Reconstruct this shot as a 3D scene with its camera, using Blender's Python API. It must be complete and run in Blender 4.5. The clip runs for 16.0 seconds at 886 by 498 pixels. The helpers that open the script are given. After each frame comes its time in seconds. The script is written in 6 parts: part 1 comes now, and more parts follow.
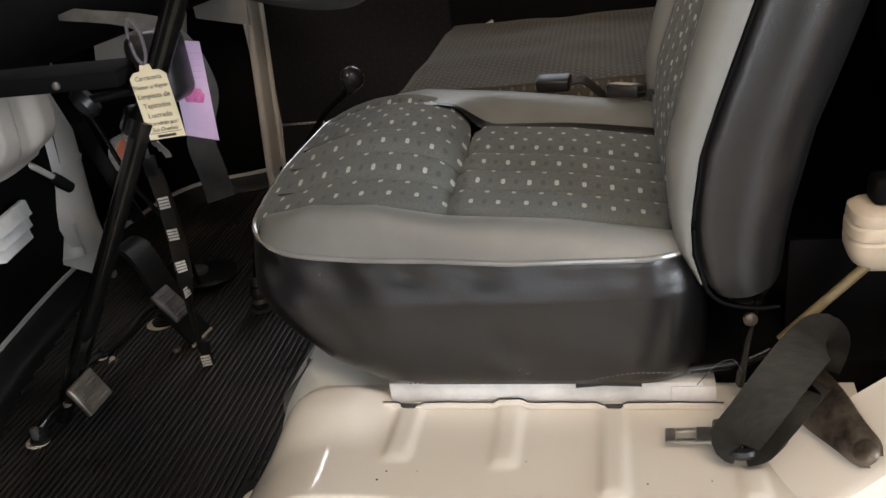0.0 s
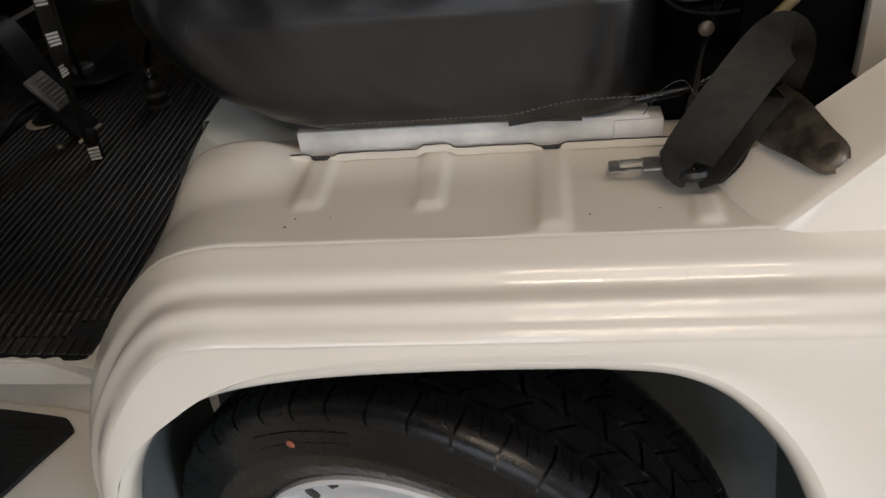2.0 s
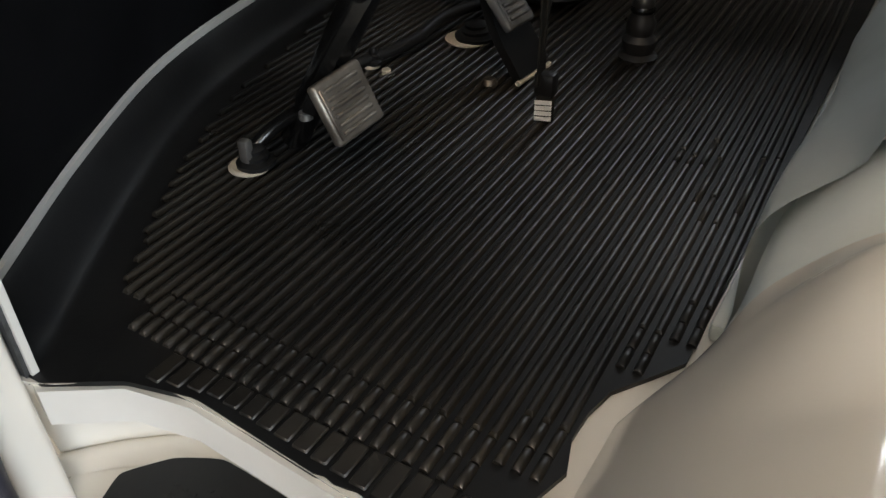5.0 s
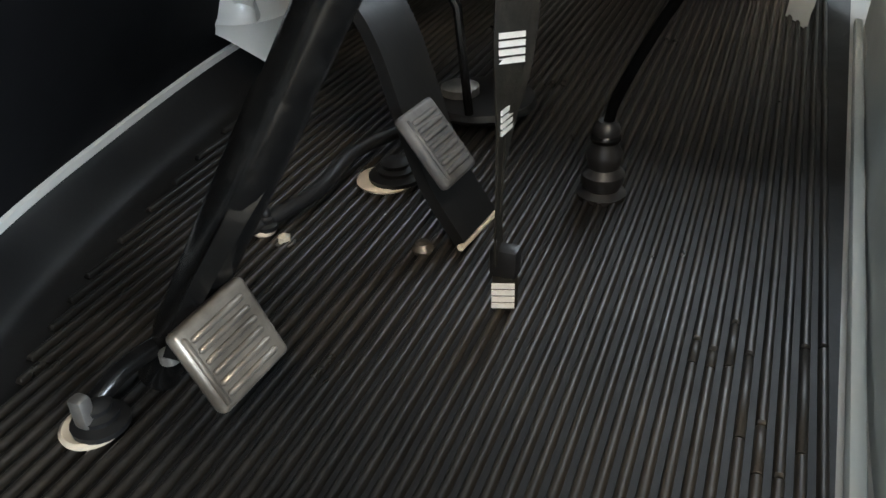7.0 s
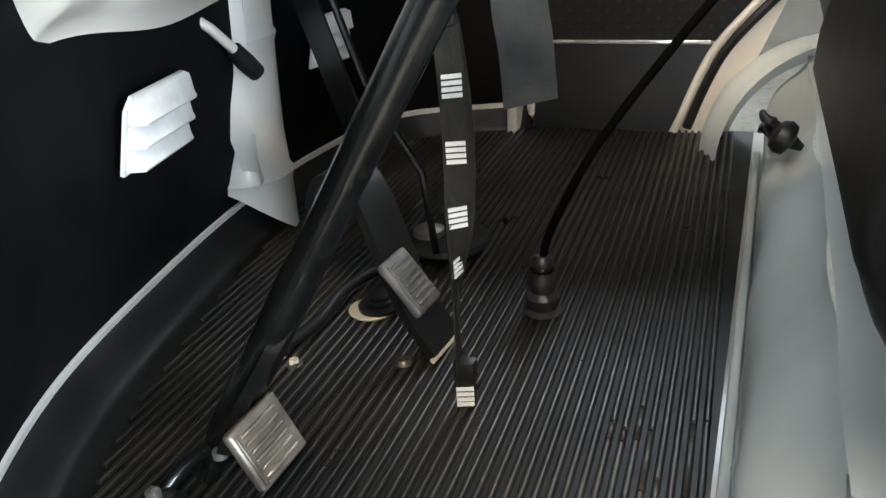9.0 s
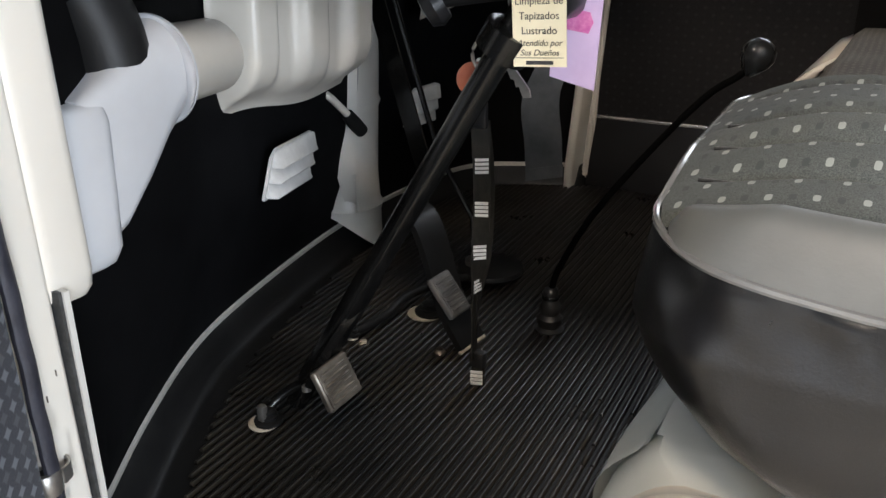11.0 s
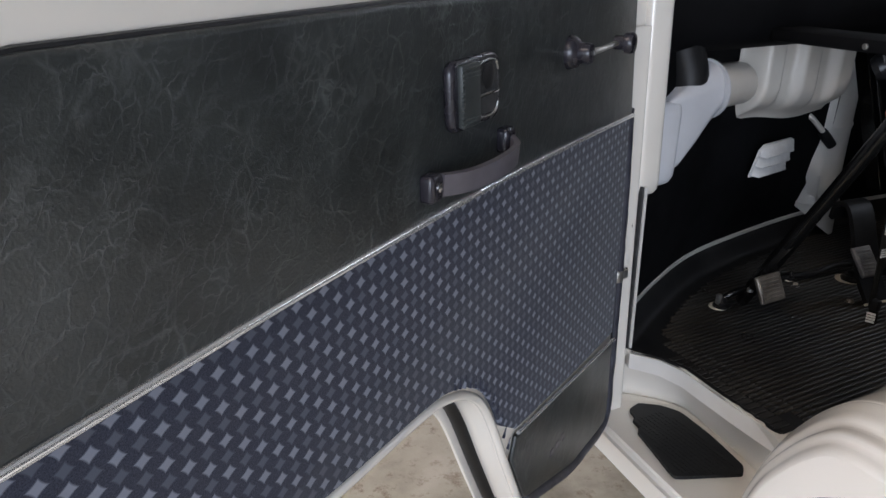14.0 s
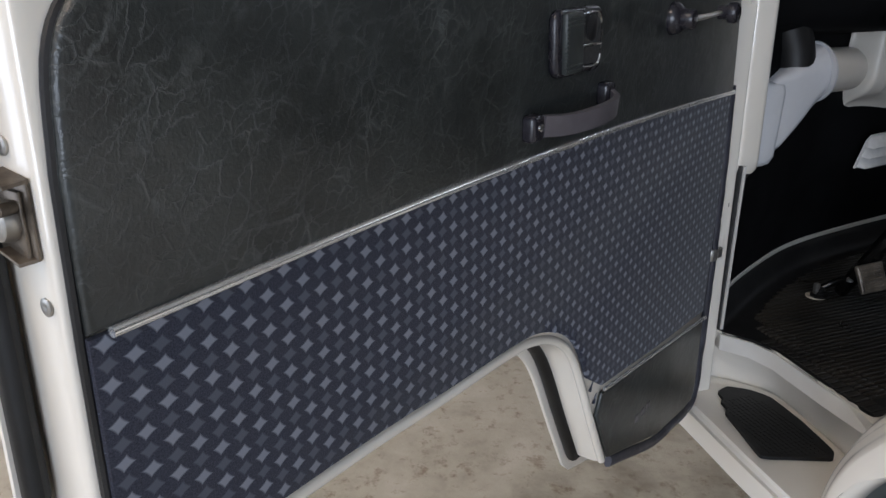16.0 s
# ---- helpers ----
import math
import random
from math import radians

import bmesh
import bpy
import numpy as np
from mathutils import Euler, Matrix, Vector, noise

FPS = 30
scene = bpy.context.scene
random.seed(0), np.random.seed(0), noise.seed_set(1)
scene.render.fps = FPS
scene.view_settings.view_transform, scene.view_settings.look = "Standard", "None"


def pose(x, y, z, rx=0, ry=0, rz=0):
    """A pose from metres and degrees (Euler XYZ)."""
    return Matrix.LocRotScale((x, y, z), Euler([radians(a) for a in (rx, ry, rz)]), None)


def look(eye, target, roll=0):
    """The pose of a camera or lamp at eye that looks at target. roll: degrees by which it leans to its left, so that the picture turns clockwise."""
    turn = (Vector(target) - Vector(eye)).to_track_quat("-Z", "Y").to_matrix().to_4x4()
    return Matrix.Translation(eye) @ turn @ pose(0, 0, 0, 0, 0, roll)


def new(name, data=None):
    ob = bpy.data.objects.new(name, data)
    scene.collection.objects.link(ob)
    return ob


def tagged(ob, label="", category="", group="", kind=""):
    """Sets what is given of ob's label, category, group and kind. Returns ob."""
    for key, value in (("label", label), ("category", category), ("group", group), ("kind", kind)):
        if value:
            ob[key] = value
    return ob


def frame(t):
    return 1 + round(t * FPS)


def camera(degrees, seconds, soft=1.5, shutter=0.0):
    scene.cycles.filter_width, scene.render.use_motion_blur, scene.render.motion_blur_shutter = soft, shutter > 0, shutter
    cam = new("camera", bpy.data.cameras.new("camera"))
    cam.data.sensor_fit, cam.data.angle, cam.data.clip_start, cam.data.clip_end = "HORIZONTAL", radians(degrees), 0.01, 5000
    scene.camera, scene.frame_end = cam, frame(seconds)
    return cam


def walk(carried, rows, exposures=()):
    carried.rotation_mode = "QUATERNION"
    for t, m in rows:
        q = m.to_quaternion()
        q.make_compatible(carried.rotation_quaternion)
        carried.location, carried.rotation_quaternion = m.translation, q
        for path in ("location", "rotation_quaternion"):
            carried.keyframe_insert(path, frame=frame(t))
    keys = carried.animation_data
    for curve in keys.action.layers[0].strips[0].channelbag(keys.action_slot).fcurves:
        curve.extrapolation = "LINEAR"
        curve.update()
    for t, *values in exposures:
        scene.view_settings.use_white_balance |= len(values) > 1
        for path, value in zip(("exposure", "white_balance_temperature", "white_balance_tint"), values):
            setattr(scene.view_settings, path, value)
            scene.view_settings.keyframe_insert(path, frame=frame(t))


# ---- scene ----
cam = camera(57.3, 16.0)

PATH = [
    (0, (0.480, -0.176, 1.264), (0.060, 1.588, 0.421), -8.0),
    (0.5, (0.463, -0.234, 1.209), (0.150, 1.508, 0.277), -7.6),
    (1, (0.458, -0.243, 1.148), (0.181, 1.453, 0.126), -6.9),
    (1.5, (0.458, -0.214, 1.110), (0.199, 1.431, 0.003), -7.9),
    (2, (0.462, -0.148, 1.091), (0.209, 1.479, -0.045), -7.0),
    (2.5, (0.449, -0.022, 1.057), (0.177, 1.577, -0.113), -3.8),
    (3, (0.394, 0.047, 1.016), (-0.040, 1.600, -0.167), -0.4),
    (3.5, (0.322, 0.071, 1.008), (-0.387, 1.498, -0.202), -0.9),
    (4, (0.236, 0.100, 0.993), (-0.700, 1.410, -0.194), -1.2),
    (4.1, (0.222, 0.109, 0.983), (-0.741, 1.411, -0.189), -1.4),
    (6.3, (-0.033, 0.414, 0.896), (-0.726, 1.859, -0.300), -2.5),
    (6.5, (-0.034, 0.422, 0.898), (-0.740, 1.874, -0.282), -2.7),
    (7, (-0.048, 0.440, 0.904), (-0.744, 1.977, -0.171), -2.0),
    (7.5, (-0.057, 0.437, 0.938), (-0.763, 2.052, -0.008), -3.0),
    (8, (-0.040, 0.411, 0.958), (-0.743, 2.048, 0.049), -3.8),
    (8.5, (-0.003, 0.369, 0.967), (-0.691, 2.019, 0.069), -3.8),
    (9, (0.027, 0.303, 1.005), (-0.673, 1.978, 0.167), -4.2),
    (9.2, (0.040, 0.273, 1.027), (-0.664, 1.955, 0.205), -4.4),
    (11.5, (0.296, -0.032, 1.132), (-0.675, 1.545, 0.377), 0.1),
    (12, (0.376, -0.154, 1.129), (-0.632, 1.401, 0.376), 0.3),
    (12.5, (0.422, -0.249, 1.191), (-0.712, 1.204, 0.416), 0.1),
    (13, (0.525, -0.330, 1.237), (-0.891, 0.868, 0.488), -0.5),
    (13.5, (0.622, -0.406, 1.247), (-0.967, 0.567, 0.520), -0.7),
    (14, (0.688, -0.456, 1.249), (-0.991, 0.362, 0.535), -0.6),
    (14.5, (0.721, -0.503, 1.250), (-1.024, 0.182, 0.553), -0.6),
    (15, (0.731, -0.519, 1.238), (-1.043, 0.096, 0.547), -0.3),
    (15.5, (0.744, -0.519, 1.218), (-1.036, 0.070, 0.521), 0.3),
    (16, (0.747, -0.490, 1.203), (-1.024, 0.125, 0.508), -0.3),
]
EXPOSURES = [
    (0.0, -0.05, 6800, 16), (0.5, -0.46, 6650, 18), (1.0, -0.68, 6600, 15), (1.5, -0.81, 6600, 15), (2.5, -0.8, 6700, 14), (3.5, -0.66, 6700, 13), (4.2, -0.45, 6700, 13),
    (6.3, 1.3, 6300, 9), (8.0, 1.42, 6250, 9), (8.5, 1.64, 6350, 9), (9.2, 1.56, 6200, 9), (10.3, 0.75, 6350, 12), (11.5, 0.26, 6500, 15), (12.5, 0.06, 6300, 17), (13.5, -0.17, 6100, 18), (14.5, -0.66, 6200, 17), (16.0, -0.8, 6200, 16),
]
walk(cam, [(t, look(eye, target, roll)) for t, eye, target, roll in PATH], EXPOSURES)

# ---- world, daylight and exposure ----
world = bpy.data.worlds.new("world")
scene.world = world
world.use_nodes = True
wn = world.node_tree.nodes
sky = wn.new("ShaderNodeTexSky")
sky.sky_type = "NISHITA"
sky.sun_disc = False
sky.sun_elevation, sky.sun_rotation = radians(42), radians(200)
world.node_tree.links.new(sky.outputs[0], wn["Background"].inputs[0])
wn["Background"].inputs[1].default_value = 0.1


def lamp_area(name, m, sx, sy, watts, colour):
    d = bpy.data.lights.new(name, "AREA")
    d.shape, d.size, d.size_y, d.energy, d.color = "RECTANGLE", sx, sy, watts, colour
    ob = new(name, d)
    ob.matrix_world = m
    return ob


# daylight through the wide workshop gate, an added south fill, the roof's tube lamps
lamp_area("gate_daylight", look((5.9, -3.5, 1.6), (0.0, 0.0, 0.8)), 3.1, 2.9, 430, (0.80, 0.905, 1.0))
# cool fill added from the south to lift the outward-facing panels
lamp_area("south_fill", look((-0.9, -5.15, 1.45), (-0.9, 0.0, 1.0)), 3.2, 2.9, 150, (0.76, 0.88, 1.0))
# the pair at x -4.2 is added fill for the front-facing panels
for lx, ly in ((0.9, -1.4), (-1.6, -1.4), (0.9, -3.2), (-1.6, -3.2), (-4.2, -1.4), (-4.2, -3.2)):
    lamp_area("roof_tube_and_fill", look((lx, ly, 3.25), (lx, ly, 0)), 1.3, 0.18, 52, (1.0, 0.83, 0.63))
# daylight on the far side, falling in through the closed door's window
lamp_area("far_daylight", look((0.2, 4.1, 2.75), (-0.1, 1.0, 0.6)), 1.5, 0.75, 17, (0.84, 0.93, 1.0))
# extra cool fill added high up on the far side, its source unseen
lamp_area("far_fill_lamp", look((-1.9, 4.1, 3.25), (-1.9, 4.1, 0)), 1.3, 0.18, 20, (0.84, 0.93, 1.0))

# ---- materials ----


def mat(name, rough=0.5, metal=0.0, spec=0.5):
    m = bpy.data.materials.new(name)
    m.use_nodes = True
    b = m.node_tree.nodes["Principled BSDF"]
    b.inputs["Roughness"].default_value = rough
    b.inputs["Metallic"].default_value = metal
    b.inputs["Specular IOR Level"].default_value = spec
    return m, m.node_tree.nodes, m.node_tree.links, b


def math_node(n, l, op, a, b=None, c=None):
    x = n.new("ShaderNodeMath")
    x.operation = op
    for i, v in enumerate((a, b, c)):
        if v is None:
            continue
        if isinstance(v, (int, float)):
            x.inputs[i].default_value = v
        else:
            l.new(v, x.inputs[i])
    return x.outputs[0]


def noise_node(n, l, scale, detail=4, rough=0.55, stretch=None):
    co = n.new("ShaderNodeTexCoord").outputs["Object"]
    if stretch:
        mp = n.new("ShaderNodeMapping")
        mp.inputs["Scale"].default_value = stretch
        l.new(co, mp.inputs[0])
        co = mp.outputs[0]
    t = n.new("ShaderNodeTexNoise")
    t.inputs["Scale"].default_value, t.inputs["Detail"].default_value, t.inputs["Roughness"].default_value = scale, detail, rough
    l.new(co, t.inputs["Vector"])
    return t.outputs["Fac"]


def ramp(n, l, fac, stops):
    r = n.new("ShaderNodeValToRGB")
    e = r.color_ramp.elements
    while len(e) < len(stops):
        e.new(0.5)
    for k, (p, c) in zip(e, stops):
        k.position, k.color = p, (*c, 1)
    l.new(fac, r.inputs[0])
    return r.outputs[0]


def bump(n, l, b, height, strength, distance):
    x = n.new("ShaderNodeBump")
    x.inputs["Strength"].default_value, x.inputs["Distance"].default_value = strength, distance
    l.new(height, x.inputs["Height"])
    l.new(x.outputs[0], b.inputs["Normal"])


def mixed(name, c1, c2, scale, rough, metal=0.0, spec=0.5, fine=None, bumps=0.0, bump_scale=300, coat=0.0, rvar=0.1, stretch=None, mid=(0.35, 0.65)):
    """Two tones by a coarse noise, fine grain in the relief, gloss that varies."""
    m, n, l, b = mat(name, rough, metal, spec)
    f = noise_node(n, l, scale, 5, 0.6, stretch)
    l.new(ramp(n, l, f, ((mid[0], c1), (mid[1], c2))), b.inputs["Base Color"])
    g = noise_node(n, l, scale * 3.1, 4)
    l.new(math_node(n, l, "MULTIPLY_ADD", g, rvar * 2, rough - rvar), b.inputs["Roughness"])
    if bumps:
        bump(n, l, b, noise_node(n, l, bump_scale, 3, 0.6), bumps, 0.001)
    b.inputs["Coat Weight"].default_value = coat
    b.inputs["Coat Roughness"].default_value = 0.06
    return m


WHITE = mixed("cream_white_enamel", (0.72, 0.67, 0.59), (0.77, 0.73, 0.66), 3.0, 0.34, coat=0.85, rvar=0.03, mid=(0.2, 0.8))
# inside copies of the enamel, darkened to stand for the cab's dimmer light
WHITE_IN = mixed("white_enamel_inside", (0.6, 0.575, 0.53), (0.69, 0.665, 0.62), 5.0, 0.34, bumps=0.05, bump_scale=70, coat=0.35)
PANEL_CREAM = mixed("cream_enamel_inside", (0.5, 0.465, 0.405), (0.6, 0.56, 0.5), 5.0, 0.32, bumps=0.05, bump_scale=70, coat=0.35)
DUCT_WHITE = mixed("cool_white_moulding", (0.46, 0.465, 0.48), (0.55, 0.555, 0.57), 5.0, 0.38, bumps=0.05, bump_scale=60)
WHITE_DULL = mixed("dull_white_primer_paint", (0.55, 0.54, 0.52), (0.76, 0.75, 0.73), 18.0, 0.55, bumps=0.2, bump_scale=120)
PLINTH = mixed("grey_white_vinyl_cloth", (0.56, 0.59, 0.57), (0.68, 0.71, 0.685), 4.0, 0.5, bumps=0.12, bump_scale=90)
LEATHER = mixed("black_grained_vinyl", (0.012, 0.012, 0.013), (0.022, 0.022, 0.024), 6.0, 0.36, bumps=0.25, bump_scale=420, rvar=0.08)
LEATHER_SEAT = mixed("dark_grey_seat_vinyl", (0.006, 0.006, 0.0064), (0.0125, 0.0122, 0.0128), 5.0, 0.3, spec=0.62, bumps=0.25, bump_scale=380, rvar=0.07)
GREY_VINYL = mixed("mid_grey_seat_vinyl", (0.135, 0.14, 0.135), (0.185, 0.19, 0.184), 6.0, 0.42, bumps=0.2, bump_scale=350)
PIPING = mixed("pale_grey_piping", (0.17, 0.17, 0.166), (0.23, 0.228, 0.222), 12.0, 0.16, spec=0.8, coat=0.6)
KNOB = mixed("glossy_grey_knob", (0.03, 0.032, 0.034), (0.05, 0.052, 0.055), 20.0, 0.12, metal=0.5)
KICK = mixed("black_kick_panel_vinyl", (0.003, 0.003, 0.0033), (0.006, 0.006, 0.0066), 5.0, 0.7, spec=0.06, bumps=0.2, bump_scale=260, rvar=0.12)
# rib rubber lightened in colour to stand for highlights on the rib tops
RUBBER = mixed("black_ribbed_rubber", (0.007, 0.0068, 0.0064), (0.033, 0.0285, 0.0225), 6.0, 0.33, spec=0.5, bumps=0.1, bump_scale=250, rvar=0.14)
RUBBER_DARK = mixed("black_rubber", (0.004, 0.004, 0.0044), (0.010, 0.010, 0.0102), 9.0, 0.48, spec=0.35, bumps=0.15, bump_scale=200)
SEAL_BLUE = mixed("blue_black_soft_rubber", (0.02, 0.02, 0.028), (0.05, 0.05, 0.064), 30.0, 0.5, bumps=0.3, bump_scale=160)
TYRE = mixed("tyre_rubber", (0.003, 0.003, 0.0034), (0.007, 0.007, 0.0074), 12.0, 0.28, spec=0.3, bumps=0.2, bump_scale=300, rvar=0.12)
STEEL_RIM = mixed("silver_painted_steel", (0.52, 0.52, 0.53), (0.64, 0.64, 0.65), 8.0, 0.35, metal=0.1)
STRIP = mixed("bright_trim_strip", (0.82, 0.82, 0.81), (0.92, 0.92, 0.91), 10.0, 0.16, metal=0.75, rvar=0.05)
CHROME = mixed("chrome", (0.8, 0.8, 0.79), (0.9, 0.9, 0.89), 10.0, 0.2, metal=1.0, rvar=0.06)
STEEL = mixed("worn_steel", (0.3, 0.29, 0.27), (0.5, 0.48, 0.45), 40.0, 0.38, metal=0.9, bumps=0.1)
RUSTY = mixed("brown_tarnished_steel", (0.06, 0.048, 0.038), (0.2, 0.168, 0.135), 45.0, 0.42, metal=0.7, bumps=0.2)
PAD = mixed("worn_aluminium_pedal_rubber", (0.1, 0.086, 0.07), (0.26, 0.232, 0.195), 28.0, 0.36, metal=0.6, bumps=0.3)
PAD_DARK = mixed("grey_pedal_rubber", (0.07, 0.07, 0.07), (0.15, 0.145, 0.14), 40.0, 0.5, bumps=0.2)
BLACK_PAINT = mixed("black_chipped_paint", (0.003, 0.003, 0.003), (0.010, 0.0096, 0.009), 60.0, 0.22, spec=0.45, rvar=0.04, mid=(0.5, 0.8))
PLASTIC = mixed("black_plastic", (0.008, 0.008, 0.0085), (0.015, 0.015, 0.016), 20.0, 0.38, bumps=0.08)
PLASTIC_VIOLET = mixed("dark_shiny_plastic", (0.013, 0.012, 0.016), (0.024, 0.022, 0.028), 15.0, 0.26)
STRAP_GREY = mixed("dark_grey_soft_plastic", (0.085, 0.077, 0.087), (0.12, 0.109, 0.121), 18.0, 0.38, bumps=0.15)
LEVER_GREY = mixed("grey_green_lever_plastic", (0.03, 0.035, 0.034), (0.05, 0.056, 0.054), 20.0, 0.35)
WEBBING = mixed("black_brown_belt_webbing", (0.011, 0.0102, 0.0084), (0.021, 0.0192, 0.0155), 40.0, 0.6, spec=0.2, bumps=0.5, bump_scale=500, stretch=(1, 6, 1))
GREY_WEB = mixed("grey_belt_webbing", (0.042, 0.045, 0.048), (0.075, 0.079, 0.082), 30.0, 0.55, bumps=0.4, bump_scale=500)
CREAM_PLASTIC = mixed("cream_plastic", (0.46, 0.39, 0.3), (0.56, 0.49, 0.39), 16.0, 0.4)
WOODY = mixed("yellowish_rod", (0.12, 0.09, 0.045), (0.2, 0.155, 0.08), 30.0, 0.5)
GLUE = mixed("yellowed_edge_glue", (0.5, 0.42, 0.3), (0.75, 0.68, 0.55), 80.0, 0.6, bumps=0.4, bump_scale=250)
TAG = mixed("cream_card", (0.7, 0.62, 0.42), (0.76, 0.69, 0.5), 25.0, 0.5)
LILAC = mixed("lilac_paper", (0.62, 0.45, 0.68), (0.68, 0.52, 0.74), 25.0, 0.6)
PINK = mixed("pink_ink", (0.6, 0.12, 0.36), (0.75, 0.25, 0.5), 120.0, 0.6)
INK = mixed("dark_ink", (0.02, 0.02, 0.02), (0.05, 0.05, 0.05), 100.0, 0.6)
# near-black: paints the tread slits' shade, sinks the gear stick into the dark
INK_RUBBER = mixed("shade_black_rubber", (0.001, 0.001, 0.001), (0.002, 0.002, 0.002), 40.0, 0.8, spec=0.05)
PRINT = mixed("white_print", (0.65, 0.65, 0.63), (0.78, 0.78, 0.76), 100.0, 0.6)
RED = mixed("red_enamel", (0.26, 0.07, 0.04), (0.36, 0.11, 0.06), 50.0, 0.35)
ARCH_DARK = mixed("dark_blue_grey_underseal", (0.09, 0.105, 0.105), (0.15, 0.165, 0.16), 8.0, 0.6, bumps=0.2)
CAR_GREY = mixed("pale_car_paint", (0.5, 0.5, 0.48), (0.6, 0.6, 0.58), 3.0, 0.3, coat=0.5)
# walls out of view, set dark to cut the bounced light
WALL_M = mixed("grey_plaster", (0.2, 0.195, 0.185), (0.27, 0.265, 0.25), 1.5, 0.8, bumps=0.3, bump_scale=40)
# roof out of view, set pale to bounce fill light down
ROOF_M = mixed("pale_roof_sheet", (0.42, 0.43, 0.43), (0.54, 0.55, 0.55), 2.0, 0.6)


def concrete():
    m, n, l, b = mat("stained_concrete", 0.6)
    a = noise_node(n, l, 5.0, 8, 0.65)
    c = ramp(n, l, a, ((0.3, (0.2, 0.185, 0.155)), (0.5, (0.34, 0.325, 0.28)), (0.7, (0.42, 0.405, 0.36))))
    d = noise_node(n, l, 26.0, 5, 0.7)
    k = ramp(n, l, d, ((0.3, (0.55, 0.48, 0.42)), (0.45, (1, 1, 1)), (1.0, (1, 1, 1))))
    x = n.new("ShaderNodeMix")
    x.data_type, x.blend_type = "RGBA", "MULTIPLY"
    x.inputs["Factor"].default_value = 1.0
    l.new(c, x.inputs["A"])
    l.new(k, x.inputs["B"])
    l.new(x.outputs["Result"], b.inputs["Base Color"])
    l.new(math_node(n, l, "MULTIPLY_ADD", d, 0.5, 0.25), b.inputs["Roughness"])
    bump(n, l, b, noise_node(n, l, 60, 6, 0.7), 0.4, 0.004)
    return m


CONCRETE = concrete()


def star_cloth(name, axes, pitch, ground, dim, bright, size, power, grain=900.0, soft=6.0, turn=0.0):
    """Woven cloth with a lattice of small four-pointed stars, every second one brighter."""
    m, n, l, b = mat(name, 0.8, 0.0, 0.12)
    sep = n.new("ShaderNodeSeparateXYZ")
    l.new(n.new("ShaderNodeTexCoord").outputs["Object"], sep.inputs[0])
    warp = noise_node(n, l, 7.0, 2)
    cell, local = [], []
    for ax, p in zip(axes, pitch):
        v = math_node(n, l, "DIVIDE", sep.outputs[ax], p)
        v = math_node(n, l, "ADD", v, math_node(n, l, "MULTIPLY", warp, 0.5))
        cell.append(math_node(n, l, "FLOOR", v))
        local.append(math_node(n, l, "SUBTRACT", math_node(n, l, "FRACT", v), 0.5))
    # each star is turned a little in its cell, so that the tips pass one another
    co, si = math.cos(radians(turn)), math.sin(radians(turn))
    u = math_node(n, l, "ADD", math_node(n, l, "MULTIPLY", local[0], co), math_node(n, l, "MULTIPLY", local[1], si))
    w = math_node(n, l, "SUBTRACT", math_node(n, l, "MULTIPLY", local[1], co), math_node(n, l, "MULTIPLY", local[0], si))
    local = [math_node(n, l, "POWER", math_node(n, l, "ABSOLUTE", f), power) for f in (u, w)]
    r = math_node(n, l, "ADD", local[0], local[1])
    edge = math_node(n, l, "SUBTRACT", size**power, r)
    inside = math_node(n, l, "MULTIPLY", edge, soft / size**power)
    cl = n.new("ShaderNodeClamp")
    l.new(inside, cl.inputs[0])
    par = math_node(n, l, "ABSOLUTE", math_node(n, l, "MODULO", math_node(n, l, "ADD", cell[0], cell[1]), 2.0))
    two = n.new("ShaderNodeMix")
    two.data_type = "RGBA"
    two.inputs["A"].default_value, two.inputs["B"].default_value = (*dim, 1), (*bright, 1)
    l.new(par, two.inputs["Factor"])
    wv = noise_node(n, l, grain, 2, 0.7)
    gr = ramp(n, l, wv, ((0.3, tuple(0.55 * c for c in ground)), (0.7, tuple(1.35 * c for c in ground))))
    out = n.new("ShaderNodeMix")
    out.data_type = "RGBA"
    l.new(cl.outputs[0], out.inputs["Factor"])
    l.new(gr, out.inputs["A"])
    l.new(two.outputs["Result"], out.inputs["B"])
    l.new(out.outputs["Result"], b.inputs["Base Color"])
    b.inputs["Sheen Weight"].default_value = 0.1
    bump(n, l, b, wv, 0.35, 0.0006)
    return m


DOOR_CLOTH = star_cloth("blue_black_star_cloth", (0, 2), (0.0162, 0.0124), (0.036, 0.0385, 0.055), (0.078, 0.084, 0.106), (0.19, 0.202, 0.24), 0.5, 0.82, turn=13.0, soft=3.6)
SEAT_CLOTH = star_cloth("grey_spotted_seat_cloth", (0, 1), (0.0148, 0.0265), (0.108, 0.118, 0.113), (0.075, 0.083, 0.080), (0.40, 0.42, 0.40), 0.17, 3.2)
BACK_CLOTH = star_cloth("grey_spotted_back_cloth", (1, 2), (0.0155, 0.0155), (0.105, 0.113, 0.11), (0.075, 0.083, 0.082), (0.42, 0.435, 0.415), 0.21, 2.6)
BENCH_CLOTH = star_cloth("dark_spotted_bench_cloth", (0, 1), (0.0095, 0.0095), (0.05, 0.045, 0.039), (0.058, 0.052, 0.045), (0.12, 0.11, 0.093), 0.36, 1.2)
# far door's copy of the star cloth, nearly black to stand for shade
RDOOR_CLOTH = star_cloth("shaded_door_cloth", (0, 2), (0.017, 0.014), (0.012, 0.012, 0.0135), (0.013, 0.013, 0.0145), (0.018, 0.018, 0.020), 0.36, 0.8)


